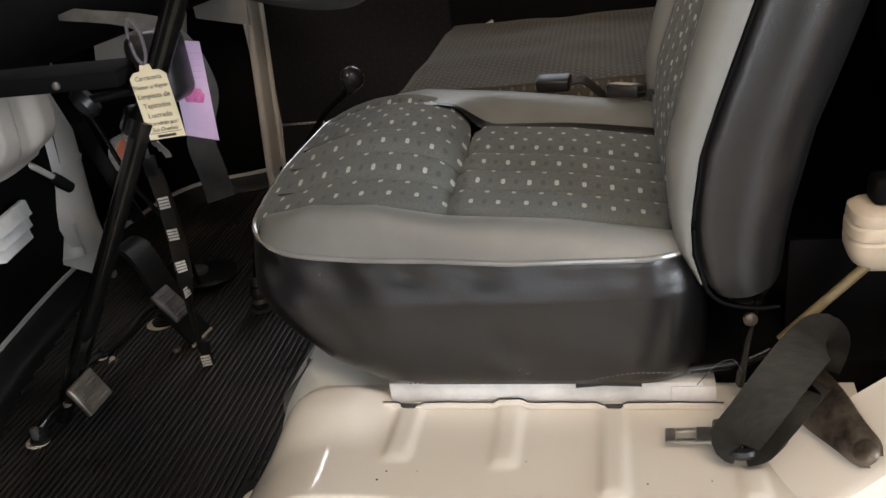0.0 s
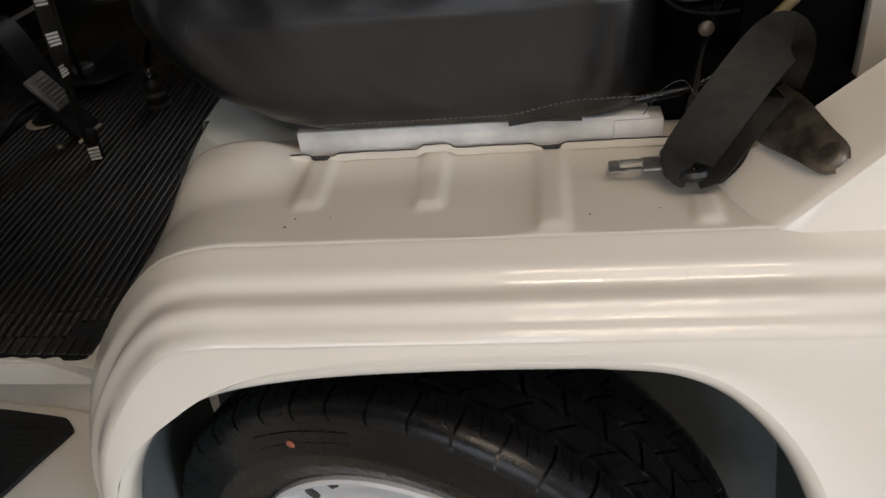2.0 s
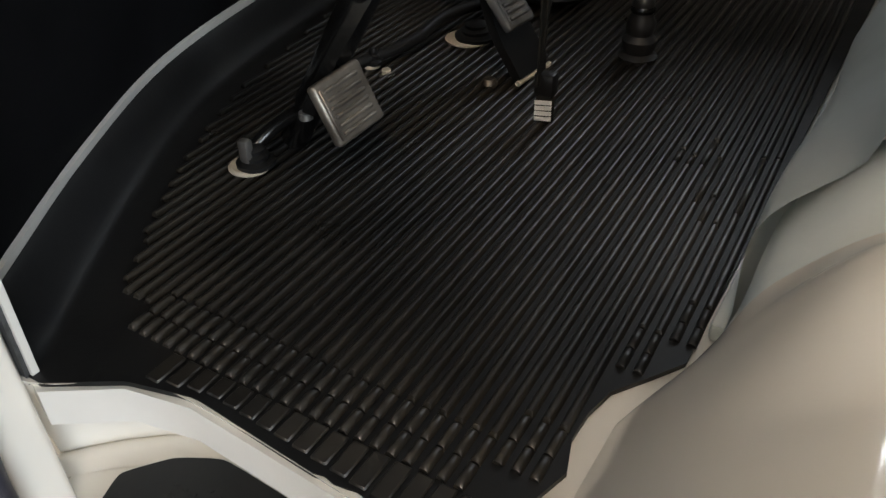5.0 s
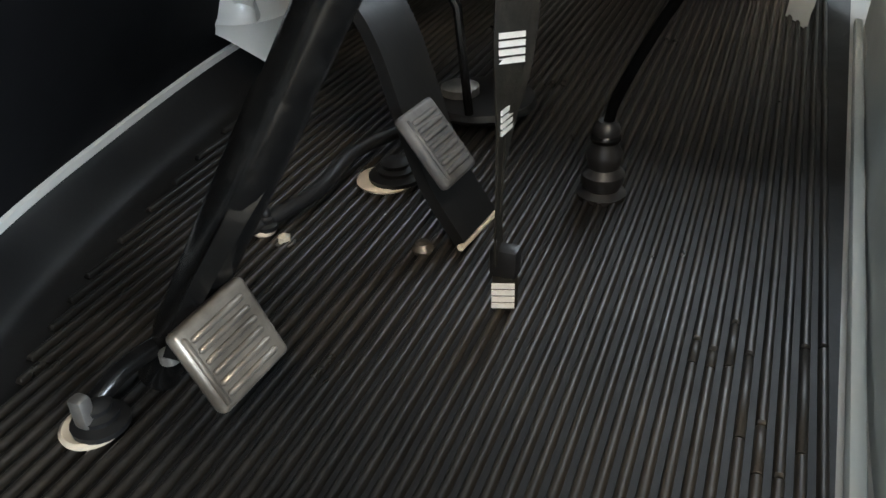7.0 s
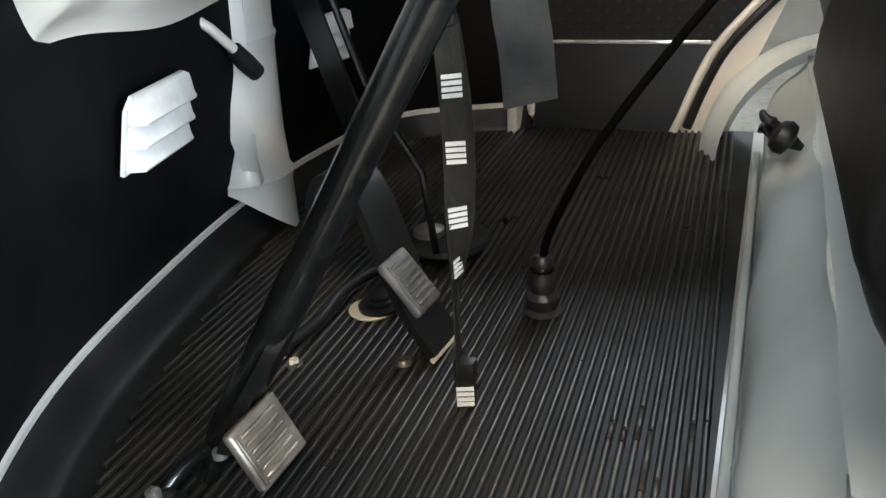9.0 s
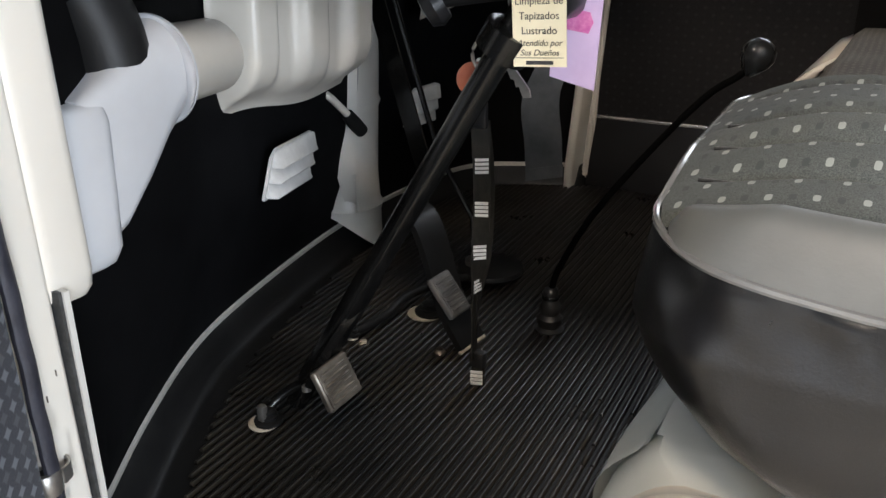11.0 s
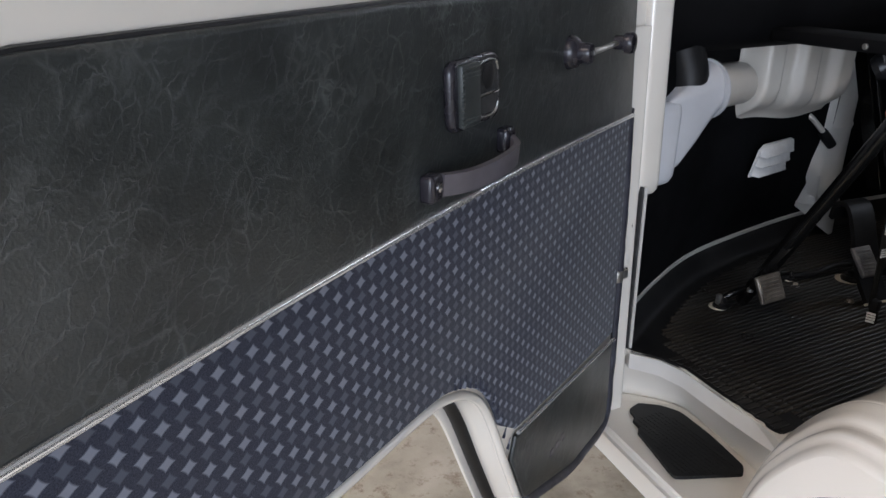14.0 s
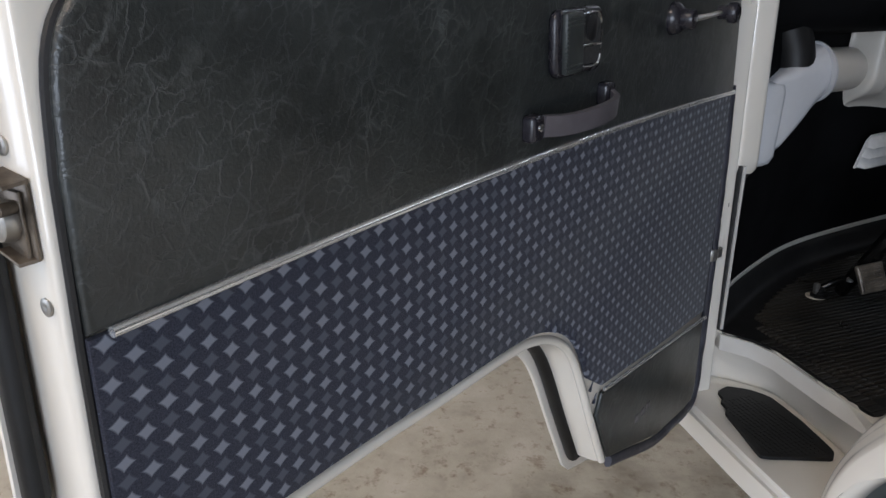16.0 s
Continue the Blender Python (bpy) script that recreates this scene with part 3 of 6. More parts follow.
def wheel_housing():
    """Left front wheel housing: rounded front, flat shelf, stepped outer beads, rolled lip over the wheel."""
    wh = thing("wheel_housing", "cream enamelled wheel housing with pressed ribs and stepped beads", "car body", kind="structure")
    # profile across: (y, depth below the shelf's surface)
    prof = [(0.3405, 0.052), (0.3412, 0.0485), (0.3428, 0.0455), (0.345, 0.0428), (0.348, 0.0405), (0.352, 0.0385), (0.3555, 0.0362), (0.358, 0.0322), (0.3602, 0.0282), (0.363, 0.0258), (0.367, 0.0246), (0.374, 0.0242), (0.380, 0.0236), (0.383, 0.0218), (0.3855, 0.0186), (0.388, 0.0152), (0.391, 0.0125), (0.395, 0.0106), (0.400, 0.0088), (0.407, 0.0062), (0.413, 0.0036), (0.4168, 0.0022), (0.4186, 0.0016), (0.4196, 0.0014), (0.4204, 0.0012), (0.4214, 0.0004), (0.4228, 0.0)]
    prof += [(0.426 + 0.005 * k, 0.0) for k in range(34)] + [(y, 0.0) for y in (0.605, 0.62, 0.635, 0.65, 0.665, 0.68)]
    ribs = ((0.240, 0.478, 0.017), (0.356, 0.470, 0.017), (0.468, 0.428, 0.017), (0.598, 0.430, 0.014))
    cols = []
    for y, d in prof:
        row = []
        for i, (x, z) in enumerate(offset_curve(MASTER, d)):
            if y > 0.430:
                x = min(x, 0.662 + 0.0004 * i)
            if y > 0.4225:
                for rx, r0, rw in ribs:
                    w = 1 - smooth01(rw * 0.5, rw * 1.05, abs(x - rx))
                    z += 0.0042 * w * smooth01(r0 - 0.004, r0 + 0.008, y) * (1 if (rx < 0.59 or y < 0.472) else 0)
                # raised cushion of the pressing at the inner front corner
                pad = smooth01(0.495, 0.57, y) * (1 - smooth01(0.175, 0.232, x)) * smooth01(0.04, 0.11, x) * (1 - smooth01(0.577, 0.602, y))
                z += 0.022 * pad
                x -= 0.008 * pad
                back = smooth01(0.56, 0.645, y)
                if x < 0.163:
                    x += back * (plinth_x(z) + 0.012 * i / 40 - x)
                z += 0.013 * back * smooth01(0.66, 0.70, z)
                z += 0.0011 * noise.noise((x * 13, y * 13, 2))
            row.append((x, y, z))
        cols.append(row)
    split = next(i for i, (y, d) in enumerate(prof) if y > 0.598)
    part("shell", loft(cols[: split + 1], False), WHITE, wh)
    part("corner_cover", loft(cols[split:], False), PLINTH, wh, "grey-blue cover drawn over the inner corner")
    # outer skin from the lowest bead to the wheel opening, and the opening's rolled lip
    arch = [(0.006, 0.12), (0.008, 0.34), (0.016, 0.41), (0.045, 0.485), (0.088, 0.548), (0.135, 0.585), (0.19, 0.606), (0.28, 0.619), (0.40, 0.624), (0.50, 0.624)]
    rear = [(0.50, 0.624), (0.565, 0.615), (0.615, 0.585), (0.665, 0.52), (0.705, 0.43), (0.735, 0.33), (0.76, 0.12)]
    a1 = [(q.x, q.y) for q in spline([(*a, 0) for a in arch], 5)]
    a2 = [(q.x, q.y) for q in spline([(*a, 0) for a in rear], 8)][1:]
    low = offset_curve(MASTER, 0.050)
    front = [q for q in low if q[0] <= 0.50]
    ts = np.linspace(0, 1, len(a1))
    fs = np.linspace(0, 1, len(front))
    up1 = list(zip(np.interp(ts, fs, [q[0] for q in front]), np.interp(ts, fs, [q[1] for q in front])))
    up1[0] = (up1[0][0], 0.12)
    up2 = [(0.50 + 0.95 * (k + 1) / len(a2), SHELF_Z - 0.050) for k in range(len(a2))]
    hole, rim = a1 + a2, up1 + up2
    hole = offset_curve(hole, 0.008)
    edge = offset_curve(hole, -0.0188)
    rings = []
    for k in range(7):
        t = k / 6
        rings.append([(a[0] + (min(b[0], 9) - a[0]) * t, 0.3402 - 0.0015 * math.sin(math.pi * t), a[1] + (min(b[1], a[1]) - a[1]) * t) for a, b in zip(rim, edge)])
    for d, y in ((-0.0185, 0.3400), (-0.0145, 0.3406), (-0.0105, 0.3420), (-0.0068, 0.3445), (-0.0036, 0.3482), (-0.0012, 0.354), (0.0, 0.366), (-0.002, 0.380)):
        rings.append([(x, y, z) for x, z in offset_curve(hole, d)])
    part("outer_skin", loft(rings, False), WHITE, wh)
    part("quarter_skin", box(0.75, 1.45, 0.3405, 0.36, 0.0, 0.62, 0.002, 1), WHITE, wh)
    liner = [[(x, y, z) for x, z in offset_curve(hole, d)] for d, y in ((-0.002, 0.380), (-0.012, 0.40), (-0.012, 0.60))]
    part("wheel_well_liner", loft(liner, False), ARCH_DARK, wh, "dark blue-grey wheel well")
    part("wheel_well_end", plate([(0.0, 0.0), (0.78, 0.0), (0.74, 0.40), (0.66, 0.56), (0.55, 0.63), (0.2, 0.62), (0.10, 0.57), (0.04, 0.48), (0.02, 0.4)], 0.60, 0.605), ARCH_DARK, wh)
    # shelf's upturned inner flange, wavy round the ribs
    def lip_z(x):
        dip = sum(1 - smooth01(0.010, 0.017, abs(x - r)) for r in (0.240, 0.468))
        return SHELF_Z + 0.0055 - 0.003 * dip + 0.0045 * (1 - smooth01(0.012, 0.02, abs(x - 0.356)))

    pts = [(x, 0.5655 + 0.0012 * noise.noise((x * 40, 0, 0)), lip_z(x)) for x in np.linspace(0.206, 0.585, 100)]
    part("flange", ribbon(pts, (0, -0.25, 1), 0.0085, 0.0016), WHITE, wh, "thin wavy upturned flange")
    # ink-dark strip paints the shadow in the gap behind the flange
    part("flange_shadow", ribbon([(x, y + 0.0020, z + 0.0012) for x, y, z in pts], (0, 0, 1), 0.0062, 0.0012), INK, wh, "dark strip drawn for the shadow behind the flange")
    # ink-dark plates paint the shade in the ribs' open ends
    for x in (0.238, 0.470):
        part("notch", plate([(x - 0.010, SHELF_Z + 0.0075), (x - 0.006, SHELF_Z + 0.0035), (x + 0.006, SHELF_Z + 0.0035), (x + 0.010, SHELF_Z + 0.0075)], 0.5625, 0.566), INK, wh, "dark plate drawn for a rib's shaded open end")
    # specks of dirt and rust on the enamel
    for x, y, r in ((0.235, 0.46, 0.0012), (0.268, 0.461, 0.0008), (0.228, 0.447, 0.0015), (0.56, 0.455, 0.0008), (0.50, 0.449, 0.0011), (0.38, 0.478, 0.0007)):
        part("dirt_speck", moved(lathe([(r * 0.3, 0.0), (r, 0.0), (r * 0.6, 0.0004)], 7), pose(x, y, SHELF_Z + 0.0005)), RUSTY, wh, "brown dirt speck")


wheel_housing()


def rear_pillar():
    """Slanting body edge behind the driver's seat and the inner side panel beyond it."""
    rp = thing("rear_door_pillar", "cream enamelled slanting body pillar behind the doorway", "car body", kind="structure")
    a = [(0.632, 0.432, 0.7035), (0.648, 0.426, 0.7075), (0.72, 0.425, 0.780), (1.0, 0.425, 1.06), (1.25, 0.425, 1.31)]
    b = [(0.612, 0.492, 0.7065), (0.622, 0.492, 0.7145), (0.70, 0.492, 0.778), (1.0, 0.492, 1.023), (1.25, 0.492, 1.23)]
    c = [(p[0] - 0.002, p[1] + 0.006, p[2] + 0.002) for p in b]
    d = [(p[0] + 0.004, p[1] + 0.010, p[2] - 0.03) for p in b]
    lower = [(p[0] + 0.003, p[1] - 0.008, p[2] - 0.005) for p in a]
    out = [(p[0] + 0.012, 0.4145, 0.69) for p in a]
    part("slanting_edge", loft([out, lower, a, b, c, d], False), WHITE, rp)
    part("side_panel", box(0.765, 1.4, 0.62, 0.64, 0.70, 0.93, 0.006), WHITE_IN, rp)
    # black sheets added to keep the space behind the seats dark
    part("upper_dark_sheet", box(0.74, 1.4, 0.618, 0.64, 0.93, 1.9, 0.006), KICK, rp, "black sheet above the side panel")
    part("dark_floor_sheet", join(box(0.60, 1.0, 0.51, 1.72, 0.69, 0.70), box(0.545, 0.98, 0.606, 1.72, 0.70, 0.7405)), KICK, rp, "black flat sheet behind the seats")
    part("dark_upright_sheet", box(0.66, 0.99, 0.655, 0.66, 0.70, 0.86), KICK, rp, "black upright sheet behind the seats")
    part("belt_reel_cover", loft([[(0.724 + s * 0.034 * math.copysign(abs(math.cos(t)) ** 0.6, math.cos(t)), 0.575 + s * 0.030 * math.copysign(abs(math.sin(t)) ** 0.6, math.sin(t)), z) for t in (2 * math.pi * k / 24 for k in range(24))] for s, z in ((0.55, 0.872), (0.8, 0.880), (0.93, 0.892), (0.95, 0.902), (0.88, 0.9045), (0.95, 0.907), (0.95, 0.917), (0.88, 0.9195), (0.93, 0.922), (0.9, 0.931), (0.75, 0.935))], True, (True, True)), CREAM_PLASTIC, rp, "stacked cream plastic cover")
    part("belt_reel", box(0.710, 0.742, 0.563, 0.592, 0.935, 0.962, 0.007, 3), KICK, rp, "black reel block")
    part("rod", tube([(0.635, 0.555, 0.80), (0.725, 0.56, 0.895)], 0.005, 10), WOODY, rp, "yellowish bare rod")


rear_pillar()


def seat_plinth():
    sp = thing("seat_plinth", "grey-white covered seat plinth across the cab", "plinth", kind="structure")

    def face(u, v):
        y = 0.655 + 1.005 * u
        z = FLOOR_Z - 0.01 + 0.175 * v
        x = plinth_x(z) + 0.006 * noise.noise((y * 6, z * 9, 0)) + 0.004 * math.sin(y * 21 + z * 15) * v
        return (x, y, z)

    bm = grid(70, 16, face)
    grid(70, 4, lambda u, v: (0.086 + 0.5 * v + 0.006 * noise.noise((1.005 * u * 6 + 3.93, 0.717 * 9, 0)) * (1 - v), 0.655 + 1.005 * u, FLOOR_Z + 0.165), 0, bm)
    part("cover", bm, PLINTH, sp)
    part("foot_strip", box(0.022, 0.032, 0.66, 1.64, FLOOR_Z + 0.002, FLOOR_Z + 0.016, 0.003), PLINTH, sp)
    # right wheel housing, mirrored, lower and rounder
    rings = []
    for k in range(13):
        a = math.pi / 2 * k / 12
        x, z = -0.065 + 0.19 * (1 - math.cos(a)), FLOOR_Z + 0.20 * math.sin(a)
        rings.append([(x + dx, y, z - dz) for y, dx, dz in ((1.60, 0.03, 0.0), (1.64, 0.012, 0.0), (1.66, 0.0, 0.0), (1.672, 0.0, 0.004), (1.68, 0.01, 0.014), (1.70, 0.012, 0.016), (1.712, 0.022, 0.026), (1.73, 0.024, 0.03), (1.78, 0.03, 0.06))])
    rings.append([(0.8, p[1], p[2]) for p in rings[-1]])
    part("right_wheel_housing", loft(rings, False), PLINTH, sp, "pale rounded wheel housing")
    return sp


seat_plinth()


def wing_screw():
    ws = thing("wing_screw", "black plastic wing screw on the seat plinth", "screw", pose(0.055, 1.285, FLOOR_Z + 0.15, 0, -55, 0))
    part("stem", lathe([(0.006, -0.02), (0.006, 0.012), (0.011, 0.014), (0.011, 0.024)], 14), PLASTIC, ws)
    for s in (-1, 1):
        part("wing", moved(tube([(0, s * 0.006, 0), (0.0, s * 0.018, 0.012), (0, s * 0.034, 0.014), (0, s * 0.036, -0.002), (0, s * 0.02, -0.006), (0, s * 0.006, 0)], 0.005, 8), pose(0, 0, 0.018)), PLASTIC, ws)
    kb = thing("round_knob", "black round plastic knob beside the wing screw", "knob", pose(0.062, 1.235, FLOOR_Z + 0.16, 0, -60, 0))
    part("head", lathe([(0.004, -0.012), (0.008, 0.0), (0.018, 0.004), (0.02, 0.012), (0.016, 0.02), (0.004, 0.023)], 20), PLASTIC, kb)


wing_screw()

# ---- wheel ----


def road_wheel():
    wl = thing("front_wheel", "black road tyre on a silver steel rim, steered aside", "wheel", pose(0.31, 0.372, 0.222, 90, 0, -16.4))
    # turned about its own z, which points to the outside
    seg = 160
    prof = [(0.217, -0.012), (0.222, 0.000), (0.232, 0.006), (0.246, 0.011), (0.252, 0.0135), (0.262, 0.0145), (0.268, 0.0165), (0.271, 0.0165), (0.275, 0.0145), (0.292, 0.013), (0.304, 0.0105), (0.309, 0.0105), (0.312, 0.008), (0.3185, 0.003), (0.3215, -0.006), (0.3225, -0.03), (0.3235, -0.085), (0.3225, -0.14), (0.3185, -0.168), (0.308, -0.178), (0.27, -0.184), (0.23, -0.18), (0.217, -0.16)]
    ty = part("tyre", lathe(prof, seg, None, (False, False)), TYRE, wl)
    # tread: two smooth shoulders slit by narrow cuts, and three waved ribs between them
    bm = bmesh.new()

    def tread_band(cells, section, cut, slant, wave, phase):
        """Blocks round the tyre: section is (radius, height) across; cut is the gap's share of a cell."""
        for k in range(cells):
            rows = []
            for i in range(9):
                t = i / 8 * (1 - cut)
                row = []
                for j, (r, h) in enumerate(section):
                    f = j / (len(section) - 1)
                    a = 2 * math.pi * (k + phase + t + slant * (f - 0.5) + 0.08 * math.sin(2 * math.pi * f)) / cells
                    hh = h + wave * math.sin(4 * math.pi * (k + t) / 1.0 * 0.5) * (1 if j in (0, 1) else (1 if j >= len(section) - 2 else 0.5))
                    row.append((r * math.cos(a), r * math.sin(a), hh))
                rows.append(row)
            loft(rows, False, (False, False), bm)

    outer = [(0.300, 0.0108), (0.310, 0.0102), (0.3185, 0.0072), (0.325, 0.0015), (0.3288, -0.008), (0.330, -0.020), (0.3302, -0.034), (0.319, -0.0355)]
    inner = [(0.319, -0.134), (0.3302, -0.1355), (0.3298, -0.15), (0.327, -0.163), (0.319, -0.172)]
    tread_band(46, outer, 0.07, 0.25, 0.0, 0.0)
    tread_band(46, inner, 0.07, -0.25, 0.0, 0.3)
    for j, h in enumerate((-0.041, -0.072, -0.103)):
        tread_band(46, [(0.319, h), (0.331, h - 0.001), (0.3312, h - 0.0125), (0.331, h - 0.024), (0.319, h - 0.025)], 0.10, 0.7 if j % 2 else -0.7, 0.0022, 0.2 * j)
    # fine slits in the shoulder, half as long
    tread = part("tread", bm, TYRE, ty, smooth=True)
    tagged(tread, kind="stuff")
    # flat black strips laid on the tread paint the shade in the slits
    bm = bmesh.new()
    for k in range(46):
        for t, h0, h1 in ((0.46, -0.004, -0.030), (0.25, -0.012, -0.030), (0.70, -0.016, -0.030)):
            rows = [[((0.3306 - 0.0015 * (h > -0.008)) * math.cos(w), (0.3306 - 0.0015 * (h > -0.008)) * math.sin(w), h) for w in (2 * math.pi * (k + t + 0.16 * (h - h0) / (h1 - h0) + e) / 46 for e in (-0.012, 0.012))] for h in np.linspace(h0, h1, 4)]
            loft(rows, False, (False, False), bm)
    tagged(part("slit", bm, INK_RUBBER, ty, smooth=False), kind="stuff")
    # raised lettering as plain bars, three arcs of them, and curved ridges
    for a0, m, w in ((75, 5, 0.009), (128, 7, 0.008), (200, 6, 0.008), (300, 6, 0.009)):
        for k in range(m):
            part("sidewall_marking", moved(box(-w / 2, w / 2, 0.276, 0.288, 0.0125, 0.0155, 0.0008, 1), pose(0, 0, 0, 0, 0, a0 + k * 3.6)), TYRE, ty)
    for a0, a1 in ((98, 122), (165, 195), (240, 290)):
        for r in (0.283, 0.297):
            part("sidewall_ridge", tube([(r * math.cos(radians(a)), r * math.sin(radians(a)), 0.0135 - 0.0015 * (r > 0.29)) for a in np.linspace(a0, a1, 16)], 0.0012, 6), TYRE, ty)
    part("paint_dot", moved(lathe([(0.001, 0), (0.005, 0), (0.004, 0.0012)], 12), pose(0.283 * math.cos(radians(113)), 0.283 * math.sin(radians(113)), 0.0142)), RED, ty, "faded orange paint dot")
    rim = part("rim", lathe([(0.215, -0.14), (0.216, -0.03), (0.2195, -0.004), (0.2185, 0.003), (0.214, 0.005), (0.209, 0.001), (0.206, -0.010), (0.203, -0.022), (0.198, -0.031), (0.190, -0.035), (0.176, -0.034), (0.166, -0.030), (0.160, -0.022), (0.154, -0.014), (0.146, -0.011), (0.13, -0.012), (0.10, -0.016), (0.07, -0.018), (0.05, -0.02), (0.04, 0.006), (0.02, 0.010), (0.002, 0.010)], 72), STEEL_RIM, wl)
    # ink-dark discs laid on the rim paint the shade inside its holes
    for k in range(28):
        q = lathe([(0.001, 0.0), (0.0074, 0.0), (0.0074, 0.0012), (0.001, 0.0012)], 14)
        for v in q.verts:
            v.co.y *= 1.7
        part("vent_hole", q, INK, rim, m=pose(0, 0, 0, 0, 0, 360 / 28 * k) @ pose(0.1815, 0, -0.0340, 0, -4, 0) @ pose(0, 0, 0, 0, 0, 90))
    for k in range(4):
        part("wheel_bolt", moved(lathe([(0.009, -0.004), (0.009, 0.008), (0.006, 0.012), (0.002, 0.012)], 6), pose(0.052 * math.cos(k * 1.5708), 0.052 * math.sin(k * 1.5708), -0.010)), STEEL, rim)


road_wheel()

# ---- driver's seat ----


def rounded(x0, x1, y0, y1, r, n=8):
    out = []
    for cx, cy, a0 in ((x1 - r, y0 + r, -90), (x1 - r, y1 - r, 0), (x0 + r, y1 - r, 90), (x0 + r, y0 + r, 180)):
        for k in range(n + 1):
            a = radians(a0 + 90 * k / n)
            out.append((cx + r * math.cos(a), cy + r * math.sin(a)))
    return out


X0, X1, Y0, Y1 = 0.062, 0.572, 0.548, 1.0


def seat_outline(fi=0.0, si=0.0, r=0.075, n=8):
    """Plan of the cushion: square behind, its front edge bowed."""
    out = []
    for x, y in rounded(X0 + fi, X1, Y0 + si, Y1 - si, r, n):
        out.append((x + 0.028 * ((y - 0.80) / 0.25) ** 2 * (1 - smooth01(0.0, 0.13, x - X0 - fi)), y))
    # even steps along the outline
    loop = out + out[:1]
    run = [0.0]
    for a, b in zip(loop, loop[1:]):
        run.append(run[-1] + math.dist(a, b))
    s = np.linspace(0, run[-1], 181)[:-1]
    return list(zip(np.interp(s, run, [q[0] for q in loop]).tolist(), np.interp(s, run, [q[1] for q in loop]).tolist()))


def pipe_z(x, y=0.548):
    z = float(np.interp(x, (0.09, 0.14, 0.17, 0.22, 0.30, 0.37, 0.60), (0.922, 0.917, 0.912, 0.907, 0.903, 0.897, 0.896)))
    return z + 0.024 * smooth01(0.56, 0.75, y) * (1 - smooth01(0.14, 0.28, x))


def driver_seat():
    st = thing("driver_seat", "grey vinyl driver's seat with spotted cloth and black sides", "seat")
    rows = ((0.742, 0.130, 0.022), (0.744, 0.118, 0.012), (0.756, 0.085, 0.004), (0.78, 0.042, 0.0), (0.81, 0.013, -0.003), (0.84, -0.005, -0.006), (0.87, -0.012, -0.007), (0.91, -0.010, -0.005), (0.95, -0.005, -0.002), (1.0, 0.0, 0.0))
    rings = []
    zs = [0.742, 0.744, 0.749, 0.756, 0.768] + [0.78 + 0.011 * k for k in range(21)]
    for z in zs:
        fi, si = (float(np.interp(z, [q[0] for q in rows], [q[k] for q in rows])) for k in (1, 2))
        ring = []
        for x, y in seat_outline(fi, si):
            zz = z
            if z > 0.85:
                zz = 0.85 + (pipe_z(x, y) - 0.85) * (z - 0.85) / 0.15
            w = 0.0
            if 0.76 < z < 0.99:
                w = 0.0035 * noise.noise((x * 9, y * 9, zz * 14)) + 0.0016 * noise.noise((x * 26 + zz * 20, y * 9, zz * 22))
                # folds near the rear corner and slack under the piping
                w += 0.004 * math.exp(-(((x - 0.515 - 0.25 * (zz - 0.8)) / 0.010) ** 2)) - 0.003 * math.exp(-(((x - 0.54) / 0.012) ** 2))
                w += 0.0015 * math.sin(x * 90 + 60 * zz) * smooth01(0.86, 0.89, zz)
            ring.append((x, y + w, zz))
        rings.append(ring)
    part("cushion_side", loft(rings, True, (True, False)), LEATHER_SEAT, st, "black grained vinyl cushion side")
    # hem stitching along the lower edge
    bm = bmesh.new()
    for k in range(62):
        x = 0.25 + 0.0052 * k
        z = 0.757 + (0.012 * smooth01(0.42, 0.5, x))
        box(x, x + 0.0032, 0.5425, 0.5436, z, z + 0.001, 0, 1, bm)
    tagged(part("hem_stitch", bm, STRAP_GREY, st, smooth=False), kind="stuff")
    ol = seat_outline()
    part("piping", tube([(x, y - 0.001, pipe_z(x, y) + 0.002) for x, y in ol + ol[:1]], 0.0031, 8), PIPING, st, "pale grey vinyl piping")
    front = sorted((y, x) for x, y in ol if x < 0.2)

    def front_x(y):
        return float(np.interp(y, [q[0] for q in front], [q[1] for q in front]))

    def seam_z(x):
        return float(np.interp(x, (0.09, 0.11, 0.165, 0.235, 0.307, 0.43, 0.53, 0.62), (0.928, 0.943, 0.956, 0.953, 0.937, 0.926, 0.908, 0.895)))

    # near bolster: from the piping up to the cloth's seam
    aa = spline([(0.090, 0.605, 0), (0.098, 0.575, 0), (0.122, 0.555, 0), (0.16, 0.548, 0), (0.25, 0.547, 0), (0.4, 0.547, 0), (0.50, 0.548, 0), (0.556, 0.566, 0)], 8)
    bb = spline([(0.092, 0.609, 0), (0.112, 0.600, 0), (0.14, 0.594, 0), (0.18, 0.590, 0), (0.26, 0.589, 0), (0.4, 0.592, 0), (0.50, 0.592, 0), (0.556, 0.592, 0)], 8)
    rings = []
    for t in np.linspace(0, 1, 11):
        row = []
        for a, b in zip(aa, bb):
            p = a.lerp(b, t)
            za, zb = pipe_z(a.x, a.y) + 0.002, seam_z(b.x)
            row.append((p.x, p.y, za + (zb - za) * (1 - (1 - t) ** 2.2) + 0.007 * math.sin(math.pi * t) * smooth01(0, 10, len(row)) - (0.006 if t > 0.99 else 0)))
        rings.append(row)
    part("bolster", loft(rings, False), GREY_VINYL, st, "smooth grey vinyl bolster")

    seams = (0.655, 0.708, 0.762)

    def chan(y):
        """Height of the padding across a channel, 0 in the stitched seam and 1 in its middle."""
        d = min(abs(y - q) for q in seams + (0.590, 0.875))
        return 0.5 * (1 - math.exp(-((d / 0.004) ** 2))) + 0.5 * math.sin(0.5 * math.pi * min(1.0, d / 0.026))

